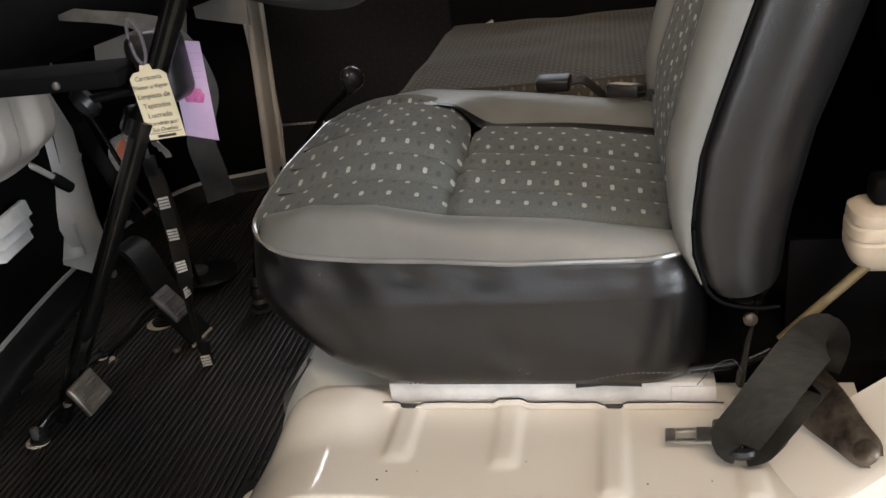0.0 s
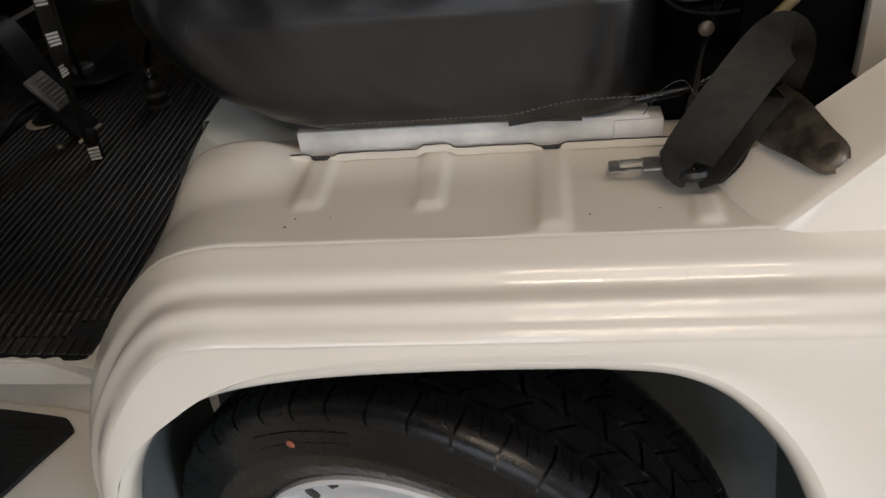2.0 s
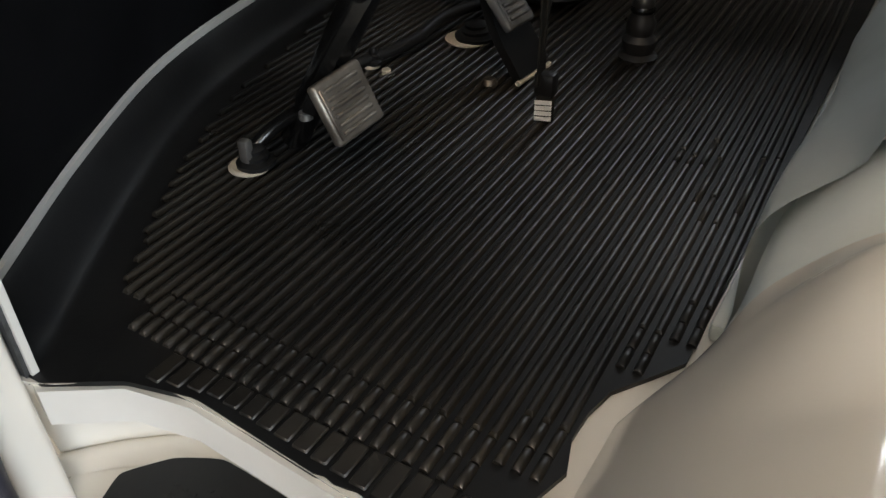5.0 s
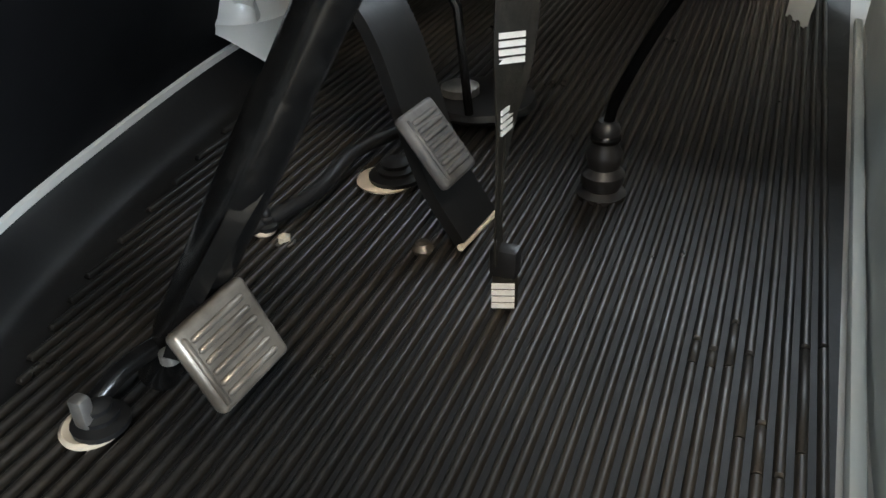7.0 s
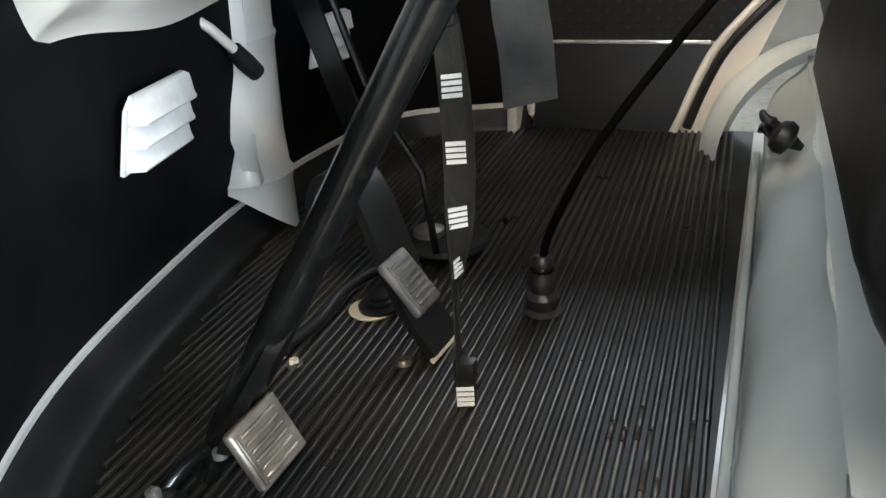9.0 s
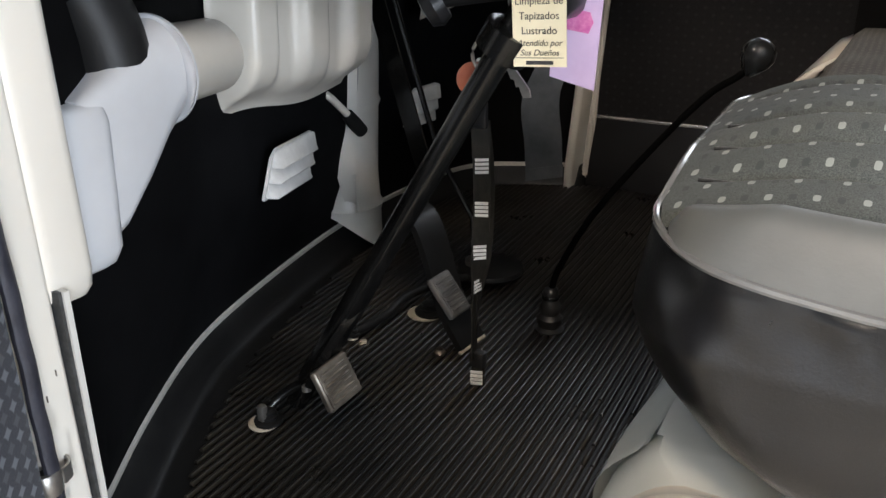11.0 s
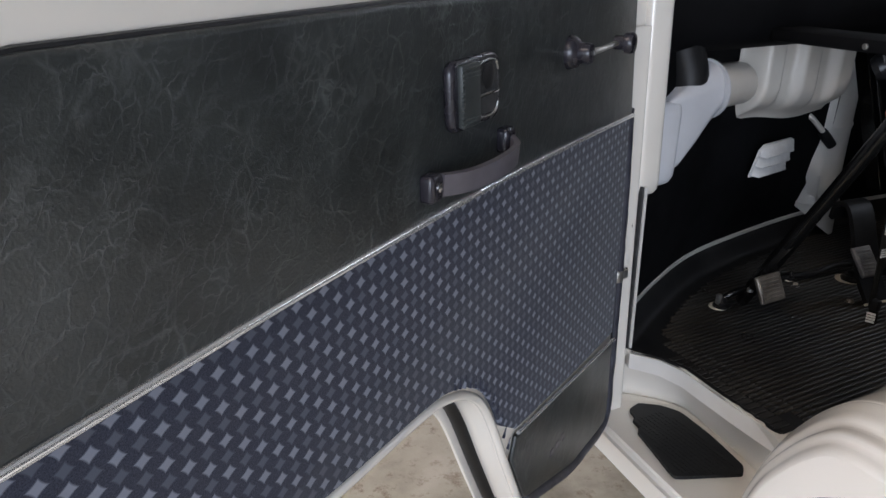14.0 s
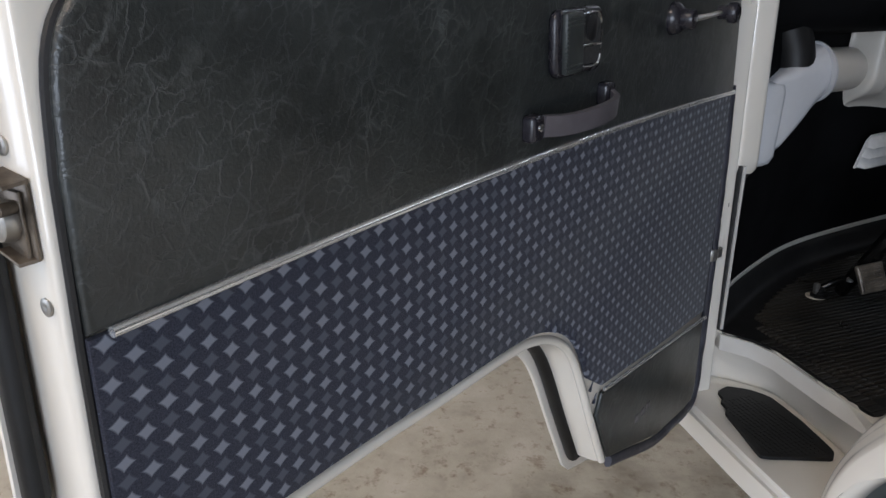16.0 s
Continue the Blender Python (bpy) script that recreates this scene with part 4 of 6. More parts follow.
    def front_cloth(u, v):
        y = 0.600 + 0.30 * v
        y -= 0.011 * smooth01(0.0, 0.5, u) * (1 - v)
        xf = front_x(y) + 0.003
        xs = 0.304 - 0.018 * (2 * v - 1) ** 2 * (v > 0.5)
        x = xf + (xs - xf) * u
        zf, zm, zs = pipe_z(xf, y) + 0.003, 0.953 + 0.034 * smooth01(0.0, 0.6, v), 0.934 + 0.006 * v
        zn = float(np.interp(u, (0, 0.06, 0.14, 0.25, 0.40, 0.55, 0.68, 0.80, 0.90, 0.96, 1.0), (0, 0.22, 0.45, 0.70, 0.92, 1.0, 0.97, 0.86, 0.70, 0.5, 0.25)))
        z = zf + (zm - zf) * zn if u < 0.55 else zs - 0.010 + (zm - zs + 0.010) * zn
        e = smooth01(0, 0.04, v)
        return (x, y, z - 0.0105 * (1 - chan(y)) * smooth01(0.0, 0.25, u) + 0.003 * e - 0.004 * (1 - e))

    part("front_cloth", grid(48, 170, front_cloth), SEAT_CLOTH, st, "grey cloth with pale spots, quilted")

    def rear_cloth(u, v):
        x, y = 0.300 + 0.262 * u, 0.590 + 0.29 * v
        z = seam_z(x) + 0.006 * math.sin(math.pi * v) + 0.008 * v - 0.010 * (1 - smooth01(0, 0.06, u)) + 0.004
        e = smooth01(0, 0.05, v) * smooth01(0, 0.04, 1 - v)
        return (x, y, z - 0.0105 * (1 - chan(y)) - 0.006 * (1 - e))

    part("centre_cloth", grid(40, 170, rear_cloth), SEAT_CLOTH, st, "grey cloth with pale spots, quilted")

    # stitched seams sunk between the channels; dark tubes paint their crease shadow
    for q in seams:
        run = []
        for u in np.linspace(0.08, 0.99, 30):
            v = (q - 0.600) / 0.30
            for _ in range(6):
                v += (q - front_cloth(u, v)[1]) / 0.30
            run.append(Vector(front_cloth(u, v)) + Vector((0, 0, 0.0012)))
        part("seam", tube(run, 0.0017, 6), LEATHER_SEAT, st, "dark line drawn as a stitched seam's shadow")
        part("seam", tube([Vector(rear_cloth(u, (q - 0.590) / 0.29)) + Vector((0, 0, 0.0006)) for u in np.linspace(0.03, 0.99, 14)], 0.0013, 6), LEATHER_SEAT, st, "dark line drawn as a stitched seam's shadow")

    # far bolster: inner slope darkened as shade, grey crown, falling to the far piping
    def crown(x):
        return float(np.interp(x, (0.10, 0.15, 0.22, 0.34, 0.49, 0.62), (0.955, 0.975, 0.984, 0.971, 0.947, 0.925)))

    def far(u, v):
        x = 0.095 + 0.475 * u
        y = 0.872 + 0.128 * v
        z0 = (0.985 if x < 0.25 else 0.985 - 0.055 * smooth01(0.25, 0.33, x)) if x > 0.14 else 0.955 + 0.03 * smooth01(0.095, 0.14, x)
        z0 = min(z0, crown(x) - 0.002) - (0.02 * smooth01(0.40, 0.6, x))
        zf = pipe_z(x, y) + 0.002
        if v < 0.5:
            return (x, y, z0 + (crown(x) - z0) * math.sin(math.pi * v) ** 0.75)
        return (x, y, crown(x) + (zf - crown(x)) * (1 - math.sqrt(max(0.0, 1 - ((v - 0.5) / 0.5) ** 2))))

    for name, m, lab, v0, v1 in (("bolster_slope", LEATHER_SEAT, "vinyl inner slope darkened as shade", 0.0, 0.07), ("bolster", GREY_VINYL, "smooth grey vinyl bolster", 0.07, 1.0)):
        part(name, grid(40, 18, lambda u, v, a=v0, b=v1: far(u, a + (b - a) * v)), m, st, lab)

    # backrest, leaning back: dark shell, side rolls, quilted cloth
    def xb(z):
        return float(np.interp(z, (0.838, 0.857, 0.90, 0.937, 1.009, 1.133, 1.42), (0.590, 0.563, 0.550, 0.548, 0.557, 0.598, 0.695)))

    def xe(z):
        return float(np.interp(z, (0.838, 0.85, 0.903, 1.0, 1.083, 1.42), (0.636, 0.646, 0.650, 0.671, 0.698, 0.80)))

    def shell_outline(h, i):
        ol = rounded(-h, h, 0.551 + i, 0.995 - i, 0.018, 6)
        fine = []
        for p, q in zip(ol, ol[1:] + ol[:1]):
            n = 8 if abs(p[0] - q[0]) > 0.02 else 1
            fine += [(p[0] + (q[0] - p[0]) * k / n, p[1] + (q[1] - p[1]) * k / n) for k in range(n)]
        return fine

    rings = []
    for z, f in ((0.836, 0.5), (0.838, 0.72), (0.842, 0.85), (0.85, 0.94), (0.865, 1), (0.89, 1), (0.92, 1), (0.96, 1), (1.0, 1), (1.05, 1), (1.1, 1), (1.15, 1), (1.25, 1), (1.36, 1), (1.40, 0.9), (1.42, 0.7)):
        c, h = (xb(z) + xe(z)) / 2, (xe(z) - xb(z)) / 2 * (0.8 + 0.2 * f)
        i = 0.03 * (1 - f)
        rings.append([(c + x, y + (0.030 * max(0.0, x / h + 0.35) ** 2 if y < 0.77 else 0.0) + 0.002 * noise.noise((x * 20, z * 14, y)), z) for x, y in shell_outline(h, i)])
    part("backrest_side", loft(rings, True, (True, True)), LEATHER_SEAT, st, "black grained vinyl backrest shell")
    zs = [0.868, 0.88, 0.90, 0.93, 0.96, 1.0, 1.05, 1.1, 1.15, 1.25, 1.36, 1.40]
    for s, yc in ((1, 0.573), (-1, 0.973)):
        rings = []
        for z in zs:
            d = float(np.interp(z, (0.868, 0.913, 0.989, 1.137, 1.4), (0.004, 0.015, 0.027, 0.037, 0.04)))
            rings.append([(xb(z) - (d + 0.0) * math.sin(math.pi * k / 14) ** 0.7, yc - s * 0.0245 * math.cos(math.pi * k / 14), z) for k in range(15)])
        part("backrest_bolster", loft(rings, False), GREY_VINYL, st, "rounded grey vinyl side roll")
        part("piping", tube(spline([(xe(0.84) - 0.005, yc - s * 0.019, 0.839), (0.61, yc - s * 0.021, 0.8385), (0.582, yc - s * 0.0225, 0.845)] + [(xb(z) + 0.003, yc - s * 0.0235, z) for z in (0.86, 0.88, 0.9, 0.937, 0.97, 1.009, 1.07, 1.133, 1.25, 1.4)], 4), 0.0019, 8), KICK, st)

    def bk(u, v):
        y, z = 0.594 + 0.36 * u, 0.885 + 0.51 * v
        e = min(smooth01(0, 0.06, u), smooth01(0, 0.06, 1 - u))
        ch = abs(math.sin(math.pi * u * 5.5)) ** 0.4
        return (xb(z) - 0.004 - 0.012 * e * (0.5 + 0.5 * ch), y, z)

    part("back_cloth", grid(66, 30, bk), BACK_CLOTH, st, "grey cloth with pale spots, quilted")
    # rail below
    part("seat_rail", box(0.215, 0.565, 0.572, 0.60, 0.708, 0.737, 0.003), WHITE_DULL, st, "chipped white painted steel rail")
    part("seat_rail", box(0.215, 0.565, 0.95, 0.98, 0.708, 0.742, 0.003), WHITE_DULL, st, "chipped white painted steel rail")
    part("rail_bracket", box(0.53, 0.578, 0.570, 0.60, 0.708, 0.733, 0.003), WHITE_DULL, st)
    part("recliner_hinge", tube([(0.60, 0.57, 0.74), (0.605, 0.565, 0.80), (0.615, 0.565, 0.845)], 0.012, 10, squash=0.4, up=(1, 0, 0)), BLACK_PAINT, st)
    part("recliner_bolt", moved(lathe([(0.007, 0), (0.007, 0.004), (0.004, 0.006)], 12), pose(0.606, 0.556, 0.825, 90, 0, 0)), RUSTY, st)
    part("adjuster_tube", tube([(0.55, 0.575, 0.752), (0.60, 0.57, 0.762), (0.63, 0.575, 0.775)], 0.0055, 10), BLACK_PAINT, st)
    part("torn_fringe", ribbon([(0.43, 0.565, 0.739), (0.46, 0.562, 0.744), (0.50, 0.563, 0.742)], (0, 0, 1), 0.006, 0.003), LEATHER, st, "frayed torn hem")
    part("loose_thread", tube(spline([(0.556, 0.556, 0.745), (0.572, 0.55, 0.772), (0.59, 0.553, 0.778), (0.60, 0.55, 0.765)], 5), 0.0005, 5), GREY_WEB, st)


driver_seat()


def bench():
    bn = thing("passenger_bench", "dark spotted cloth passenger seat beyond the driver's seat", "seat")

    def fn(u, v):
        x, y = 0.085 + 0.55 * u, 1.05 + 0.67 * v
        e = min(smooth01(0, 0.10, u), smooth01(0, 0.08, v), smooth01(0, 0.08, 1 - v))
        return (x, y, 0.865 + 0.075 * e + 0.006 * noise.noise((x * 9, y * 9, 0)))

    part("cushion_cloth", grid(40, 40, fn), BENCH_CLOTH, bn)
    rings = [[(x, y, z) for x, y in rounded(0.085 + i, 0.63, 1.05, 1.65, 0.04)] for z, i in ((0.73, 0.05), (0.76, 0.02), (0.82, 0.0), (0.87, 0.0))]
    part("cushion_side", loft(rings, True, (True, False)), LEATHER_SEAT, bn, "black vinyl cushion side")
    rings = [[(x + 0.2 * (z - 0.85), y, z) for x, y in rounded(0.56 + i, 0.68 - i, 1.05 + i, 1.65 - i, 0.035)] for z, i in ((0.86, 0.03), (0.88, 0.0), (1.3, 0.0), (1.36, 0.02))]
    part("backrest", loft(rings, True, (True, True)), BENCH_CLOTH, bn)


bench()


def belt():
    sb = thing("seat_belt", "black seat belt slumped over its bracket with a steel tongue", "seat belt")
    # broad strap falling from behind the seat, round the tongue's grip and back up to the anchor
    facing = Vector((0.19, 0.83, -0.42))

    def strap(pts, normals, width):
        p = spline(pts, 6)
        k = len(p) - 1
        nr = [normals[0].lerp(normals[1], i / k) for i in range(k + 1)]
        w = [(p[min(i + 1, k)] - p[max(i - 1, 0)]).normalized().cross(nr[i]).normalized() for i in range(k + 1)]
        part("webbing", ribbon(p, w, width, 0.002), WEBBING, sb, "worn black-brown webbing")

    strap([(0.668, 0.545, 0.775), (0.672, 0.538, 0.806), (0.662, 0.518, 0.826), (0.643, 0.494, 0.826), (0.615, 0.470, 0.803), (0.595, 0.460, 0.777), (0.584, 0.460, 0.758), (0.582, 0.466, 0.744), (0.590, 0.476, 0.735)], (facing, facing), 0.044)
    strap([(0.590, 0.474, 0.733), (0.603, 0.470, 0.742), (0.614, 0.468, 0.763), (0.628, 0.472, 0.783), (0.643, 0.486, 0.792), (0.653, 0.505, 0.788), (0.657, 0.524, 0.770)], (Vector((0.75, 0.5, -0.45)), Vector((0.45, 0.7, 0.4))), 0.040)
    strap([(0.606, 0.480, 0.713), (0.630, 0.500, 0.724), (0.652, 0.518, 0.745)], (Vector((0.2, 0.6, 0.8)), Vector((0.2, 0.6, 0.8))), 0.030)
    # curved steel anchor plate, bolted to the slanting edge
    rings = []
    nn = Vector((-0.69, -0.19, 0.69)).normalized()
    wd = Vector((0.66, 0.2, 0.72)).normalized()
    for k in range(19):
        t = k / 18
        c = Vector((0.652, 0.532, 0.762)).lerp(Vector((0.686, 0.424, 0.762)), t) + nn * (0.007 * math.sin(math.pi * t) - 0.004)
        hw = 0.0255 - 0.009 * smooth01(0.25, 0.9, t)
        if t > 0.84:
            hw *= math.sqrt(max(0.1, 1 - ((t - 0.84) / 0.18) ** 2))
        row = []
        for e in np.linspace(-1, 1, 7):
            # a pressed hollow along the middle, the rims turned down
            row.append(c + wd * hw * e + nn * (0.004 - 0.006 * abs(e) ** 3 - 0.004 * math.exp(-((e / 0.4) ** 2)) * smooth01(0.15, 0.4, t) * (1 - smooth01(0.6, 0.75, t))))
        rings.append(row + [q - nn * 0.003 for q in reversed(row)])
    part("anchor_plate", loft(rings, True, (True, True)), RUSTY, sb, "brown tarnished anchor plate")
    part("anchor_bolt", moved(lathe([(0.012, -0.002), (0.012, 0.002), (0.0095, 0.005), (0.006, 0.006), (0.002, 0.0055)], 18), Matrix.Translation(Vector((0.684, 0.432, 0.762)) - nn * 0.001) @ nn.to_track_quat("Z", "Y").to_matrix().to_4x4()), RUSTY, sb)
    tm = Matrix.Translation((0.560, 0.503, SHELF_Z + 0.017)) @ pose(0, 0, 0, -8, -4, -3) @ Matrix.Diagonal((1.0, 1.2, 1.2, 1))
    bm = bmesh.new()
    box(-0.040, -0.030, -0.011, 0.011, -0.0012, 0.0012, 0.001, 1, bm)
    box(-0.030, -0.010, 0.006, 0.011, -0.0012, 0.0012, 0.001, 1, bm)
    box(-0.030, -0.010, -0.011, -0.006, -0.0012, 0.0012, 0.001, 1, bm)
    box(-0.010, 0.012, -0.012, 0.012, -0.0014, 0.0014, 0.001, 1, bm)
    part("tongue", bm, STEEL, sb, "steel tongue plate", tm)
    bm = bmesh.new()
    box(0.006, 0.024, -0.021, 0.019, -0.005, 0.006, 0.004, 2, bm)
    tube(spline([(0.010, -0.020, 0), (0.026, -0.030, 0), (0.042, -0.026, 0), (0.046, -0.006, 0), (0.038, 0.014, 0), (0.012, 0.018, 0)], 5), 0.0048, 8, bm)
    part("tongue_grip", bm, PLASTIC, sb, "black plastic grip", tm)


belt()


def belt_buckle(x, y, z, rz, rx, sticker):
    bk = thing("belt_buckle", "black plastic belt buckle lying between the seats", "buckle", pose(x, y, z, rx, 0, rz) @ Matrix.Scale(0.68, 4), "buckles between the seats")
    part("body", box(-0.036, 0.036, -0.02, 0.02, -0.012, 0.014, 0.005, 3), PLASTIC, bk)
    part("strap", ribbon(spline([(0.034, 0, 0), (0.06, 0.004, 0.004), (0.085, 0.0, -0.012), (0.11, 0, -0.04)], 5), (0, 1, 0), 0.03, 0.003), WEBBING, bk)
    if sticker:
        part("sticker", box(-0.03, 0.02, -0.016, 0.016, 0.0142, 0.0152), CREAM_PLASTIC, bk, "pale sticker")


belt_buckle(0.40, 0.99, 0.965, -12, 12, False)
belt_buckle(0.50, 0.955, 0.955, -30, -10, True)

# ---- front of the cab ----


def front_wall():
    fw = thing("wall_front", "black vinyl kick panel round the cab front with pale trim", "wall", kind="structure")
    rings = []
    for z, dx in ((FLOOR_Z - 0.03, -0.01), (0.60, 0.0), (0.70, 0.035), (0.80, 0.062), (0.92, 0.072), (1.10, 0.08), (1.35, 0.09)):
        row = []
        for i, p in enumerate(ARC):
            t = i / (len(ARC) - 1)
            w = math.sin(math.pi * t) ** 0.5 if 0 < t < 1 else 0
            row.append((p.x + dx * w - (0.02 if t < 0.02 else 0), p.y + 0.004 * noise.noise((p.x * 8, p.y * 8, z * 9)), z))
        rings.append(row)
    part("kick_panel", loft(rings, False), KICK, fw)
    part("outer_skin", loft([[(p.x - 0.06, p.y + (0.03 if p.y > 1.1 else -0.02) * 0, z) for p in ARC] for z in (0.44, 0.7, 1.4)], False), WHITE, fw)
    pts = [(p.x + 0.004, p.y, FLOOR_Z + 0.052) for p in ARC]
    part("trim_strip", ribbon(pts, (0.35, 0, 1), 0.0095, 0.004), WHITE_IN, fw, "pale painted trim strip")
    return fw


front_wall()


def louvre(m, n=3, w=0.105, h=0.075):
    lv = thing("louvre_vent", "white painted louvred vent set in the black kick panel", "vent", m, "vents in the kick panel")
    part("plate", plate([(-w / 2, -h / 2), (w / 2, -h / 2), (w / 2, h / 2 - 0.004), (w / 2 - 0.01, h / 2), (-w / 2 + 0.01, h / 2), (-w / 2, h / 2 - 0.012)], -0.002, 0.002), WHITE_DULL, lv)
    for k in range(n):
        z1 = h / 2 - 0.004 - k * (h - 0.006) / n
        z0 = z1 - (h - 0.006) / n + 0.002
        rings = []
        for x, s in ((-w / 2 + 0.004, 0.2), (-w / 2 + 0.014, 1.0), (w / 2 - 0.008, 1.0), (w / 2 + 0.002, 0.5)):
            rings.append([(x, -0.002, z1), (x, -0.002 - 0.004 * s, z1 - 0.004), (x, -0.002 - 0.015 * s, z0 + 0.003), (x, -0.002 - 0.014 * s, z0), (x, -0.002, z0 + 0.001)])
        part("slat", loft(rings, True, (True, True)), WHITE_DULL, lv)


def louvre_at(a, b, z):
    """A vent whose plate runs from plan point a to plan point b, facing the cab."""
    d = Vector((b[0] - a[0], b[1] - a[1], 0))
    rz = math.degrees(math.atan2(d.y, d.x))
    mid = ((a[0] + b[0]) / 2, (a[1] + b[1]) / 2, z)
    louvre(Matrix.Translation(mid) @ pose(0, 0, 0, 0, 0, rz) @ pose(0, 0, 0, 16, 0, 0), w=d.length)


louvre_at((-0.505, 0.852), (-0.53, 0.972), 0.808)
louvre_at((-0.572, 1.315), (-0.566, 1.405), 0.80)


def centre_post():
    cp = thing("centre_post", "white enamelled sheet metal post in the cab front", "post", kind="structure")
    rings = []
    for z, w, d in ((0.594, 0.060, 0.055), (0.635, 0.061, 0.055), (0.645, 0.064, 0.06), (0.652, 0.060, 0.054), (0.70, 0.059, 0.05), (0.76, 0.059, 0.05), (0.82, 0.059, 0.05), (0.832, 0.062, 0.054), (0.84, 0.059, 0.05), (0.90, 0.059, 0.05), (1.25, 0.059, 0.05)):
        xb = -0.632 + 0.02 * smooth01(0.6, 1.1, z)
        # the foot is cut along the slanting floor lip
        foot = 0.040 * (1 - smooth01(0.60, 0.645, z))
        rings.append([(xb + d * math.cos(a) ** 0.8 if math.cos(a) > 0 else xb, 1.200 + w * math.sin(a), z - foot * (math.sin(a) + 0.6 * math.cos(a))) for a in (math.pi * (k / 16 - 0.5) for k in range(17))])
    # post takes the lighter enamel copy in place of the light on it
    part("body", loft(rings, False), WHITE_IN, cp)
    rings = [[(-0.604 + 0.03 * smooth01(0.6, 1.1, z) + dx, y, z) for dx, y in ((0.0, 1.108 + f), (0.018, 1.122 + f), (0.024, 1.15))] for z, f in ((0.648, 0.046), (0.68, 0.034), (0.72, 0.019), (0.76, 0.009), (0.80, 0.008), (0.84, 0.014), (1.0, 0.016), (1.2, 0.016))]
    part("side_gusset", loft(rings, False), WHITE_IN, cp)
    vl = thing("drain_tap", "small black rubber hose end on a white pipe stub", "tap")
    part("stub", tube([(-0.565, 1.065, 0.875), (-0.555, 1.07, 0.866), (-0.548, 1.10, 0.835)], 0.006, 10), PANEL_CREAM, vl)
    part("sleeve", tube([(-0.549, 1.098, 0.837), (-0.546, 1.112, 0.82), (-0.543, 1.128, 0.803)], [0.010, 0.012, 0.011], 12), RUBBER_DARK, vl)


centre_post()


def front_pillar():
    fp = thing("front_door_pillar", "cream enamelled hinge pillar of the open doorway", "car body", kind="structure")
    rings = []
    for z, dx in ((0.43, 0.0), (0.55, 0.0), (0.75, 0.002), (0.95, 0.004), (1.10, 0.006), (1.45, 0.01)):
        rings.append([(x + dx, y, z) for x, y in rounded(-0.408, -0.352, 0.337, 0.410, 0.010, 3)])
    part("body", loft(rings, True, (True, True)), WHITE, fp)

    def hollow(y, z, y0, y1, z0, z1, e=0.010):
        return smooth01(y0 - e, y0, y) * (1 - smooth01(y1, y1 + e, y)) * smooth01(z0 - e, z0, z) * (1 - smooth01(z1, z1 + e, z))

    def pressed(u, v):
        y, z = 0.336 + 0.076 * u, 0.43 + 0.69 * v
        rim = 1 - math.sqrt(max(0.0, 1 - (1 - min(1.0, min(u, 1 - u) / 0.10)) ** 2))
        d = 0.017 * rim + 0.012 * hollow(y, z, 0.336, 0.378, 0.560, 0.668) + 0.014 * hollow(y, z, 0.336, 0.376, 0.782, 0.87)
        d -= 0.0016 * hollow(y, z, 0.385, 0.394, 0.70, 0.735, 0.006) + 0.0022 * hollow(y, z, 0.381, 0.384, 0.682, 0.685, 0.005) + 0.002 * hollow(y, z, 0.345, 0.385, 0.752, 0.760, 0.006)
        return (-0.336 - d + 0.002 * smooth01(0.55, 0.95, z), y, z)

    part("pressed_face", grid(38, 175, pressed), WHITE, fp)
    part("inner_flange", plate([(-0.350, 0.55), (-0.334, 0.55), (-0.326, 0.86), (-0.338, 0.86)], 0.4135, 0.4185), WHITE_IN, fp)
    part("seam_gap", plate([(-0.352, 0.55), (-0.3365, 0.55), (-0.3285, 0.86), (-0.34, 0.86)], 0.4105, 0.4135), INK, fp, "dark open seam")
    hn = part("hinge_nut", moved(lathe([(0.011, -0.011), (0.0122, -0.009), (0.0122, 0.008), (0.0108, 0.010), (0.007, 0.0102), (0.0068, 0.006), (0.001, 0.006)], 26), pose(-0.327, 0.366, 0.712)), STEEL, fp, "bright steel hinge nut")
    part("socket", moved(lathe([(0.001, 0.0), (0.0066, 0.0), (0.0066, 0.0008), (0.001, 0.0008)], 18), pose(0, 0, 0)), INK, hn, "black hexagon socket", pose(-0.327, 0.366, 0.7185))
    part("nut_keeper", ribbon(spline([(-0.320, 0.377, 0.712), (-0.323, 0.386, 0.713), (-0.332, 0.390, 0.713), (-0.342, 0.384, 0.712)], 5), (0, 0, 1), 0.014, 0.0018), STEEL, fp)
    part("hinge_leaf", box(-0.346, -0.338, 0.362, 0.379, 0.545, 0.634, 0.003), WHITE, fp)
    for z in (0.570, 0.602):
        part("hinge_screw", moved(lathe([(0.004, 0), (0.004, 0.002), (0.001, 0.003)], 10), pose(-0.338, 0.369, z, 0, 90, 0)), STEEL, fp)
    # paint chips down to the primer
    for y, z in ((0.386, 0.772), (0.393, 0.700), (0.372, 0.690), (0.366, 0.728), (0.398, 0.79)):
        part("paint_chip", box(-0.3352, -0.3338, y, y + 0.0012, z, z + 0.006, 0.0004, 1), RUSTY, fp, "dark paint chip")
    bulge = []
    for z, f in ((0.842, 0.3), (0.850, 0.8), (0.865, 1.0), (1.0, 1.0), (1.12, 1.0), (1.40, 1.0)):
        bulge.append([(-0.372 + x * (0.7 + 0.3 * f), 0.428 + y * (0.8 + 0.2 * f), z) for x, y in rounded(-0.034, 0.038, -0.024, 0.026, 0.012, 4)])
    part("upper_bulge", loft(bulge, True, (True, True)), WHITE, fp)
    part("check_bracket", box(-0.40, -0.375, 0.364, 0.375, 0.94, 1.05, 0.004), WHITE, fp)


front_pillar()


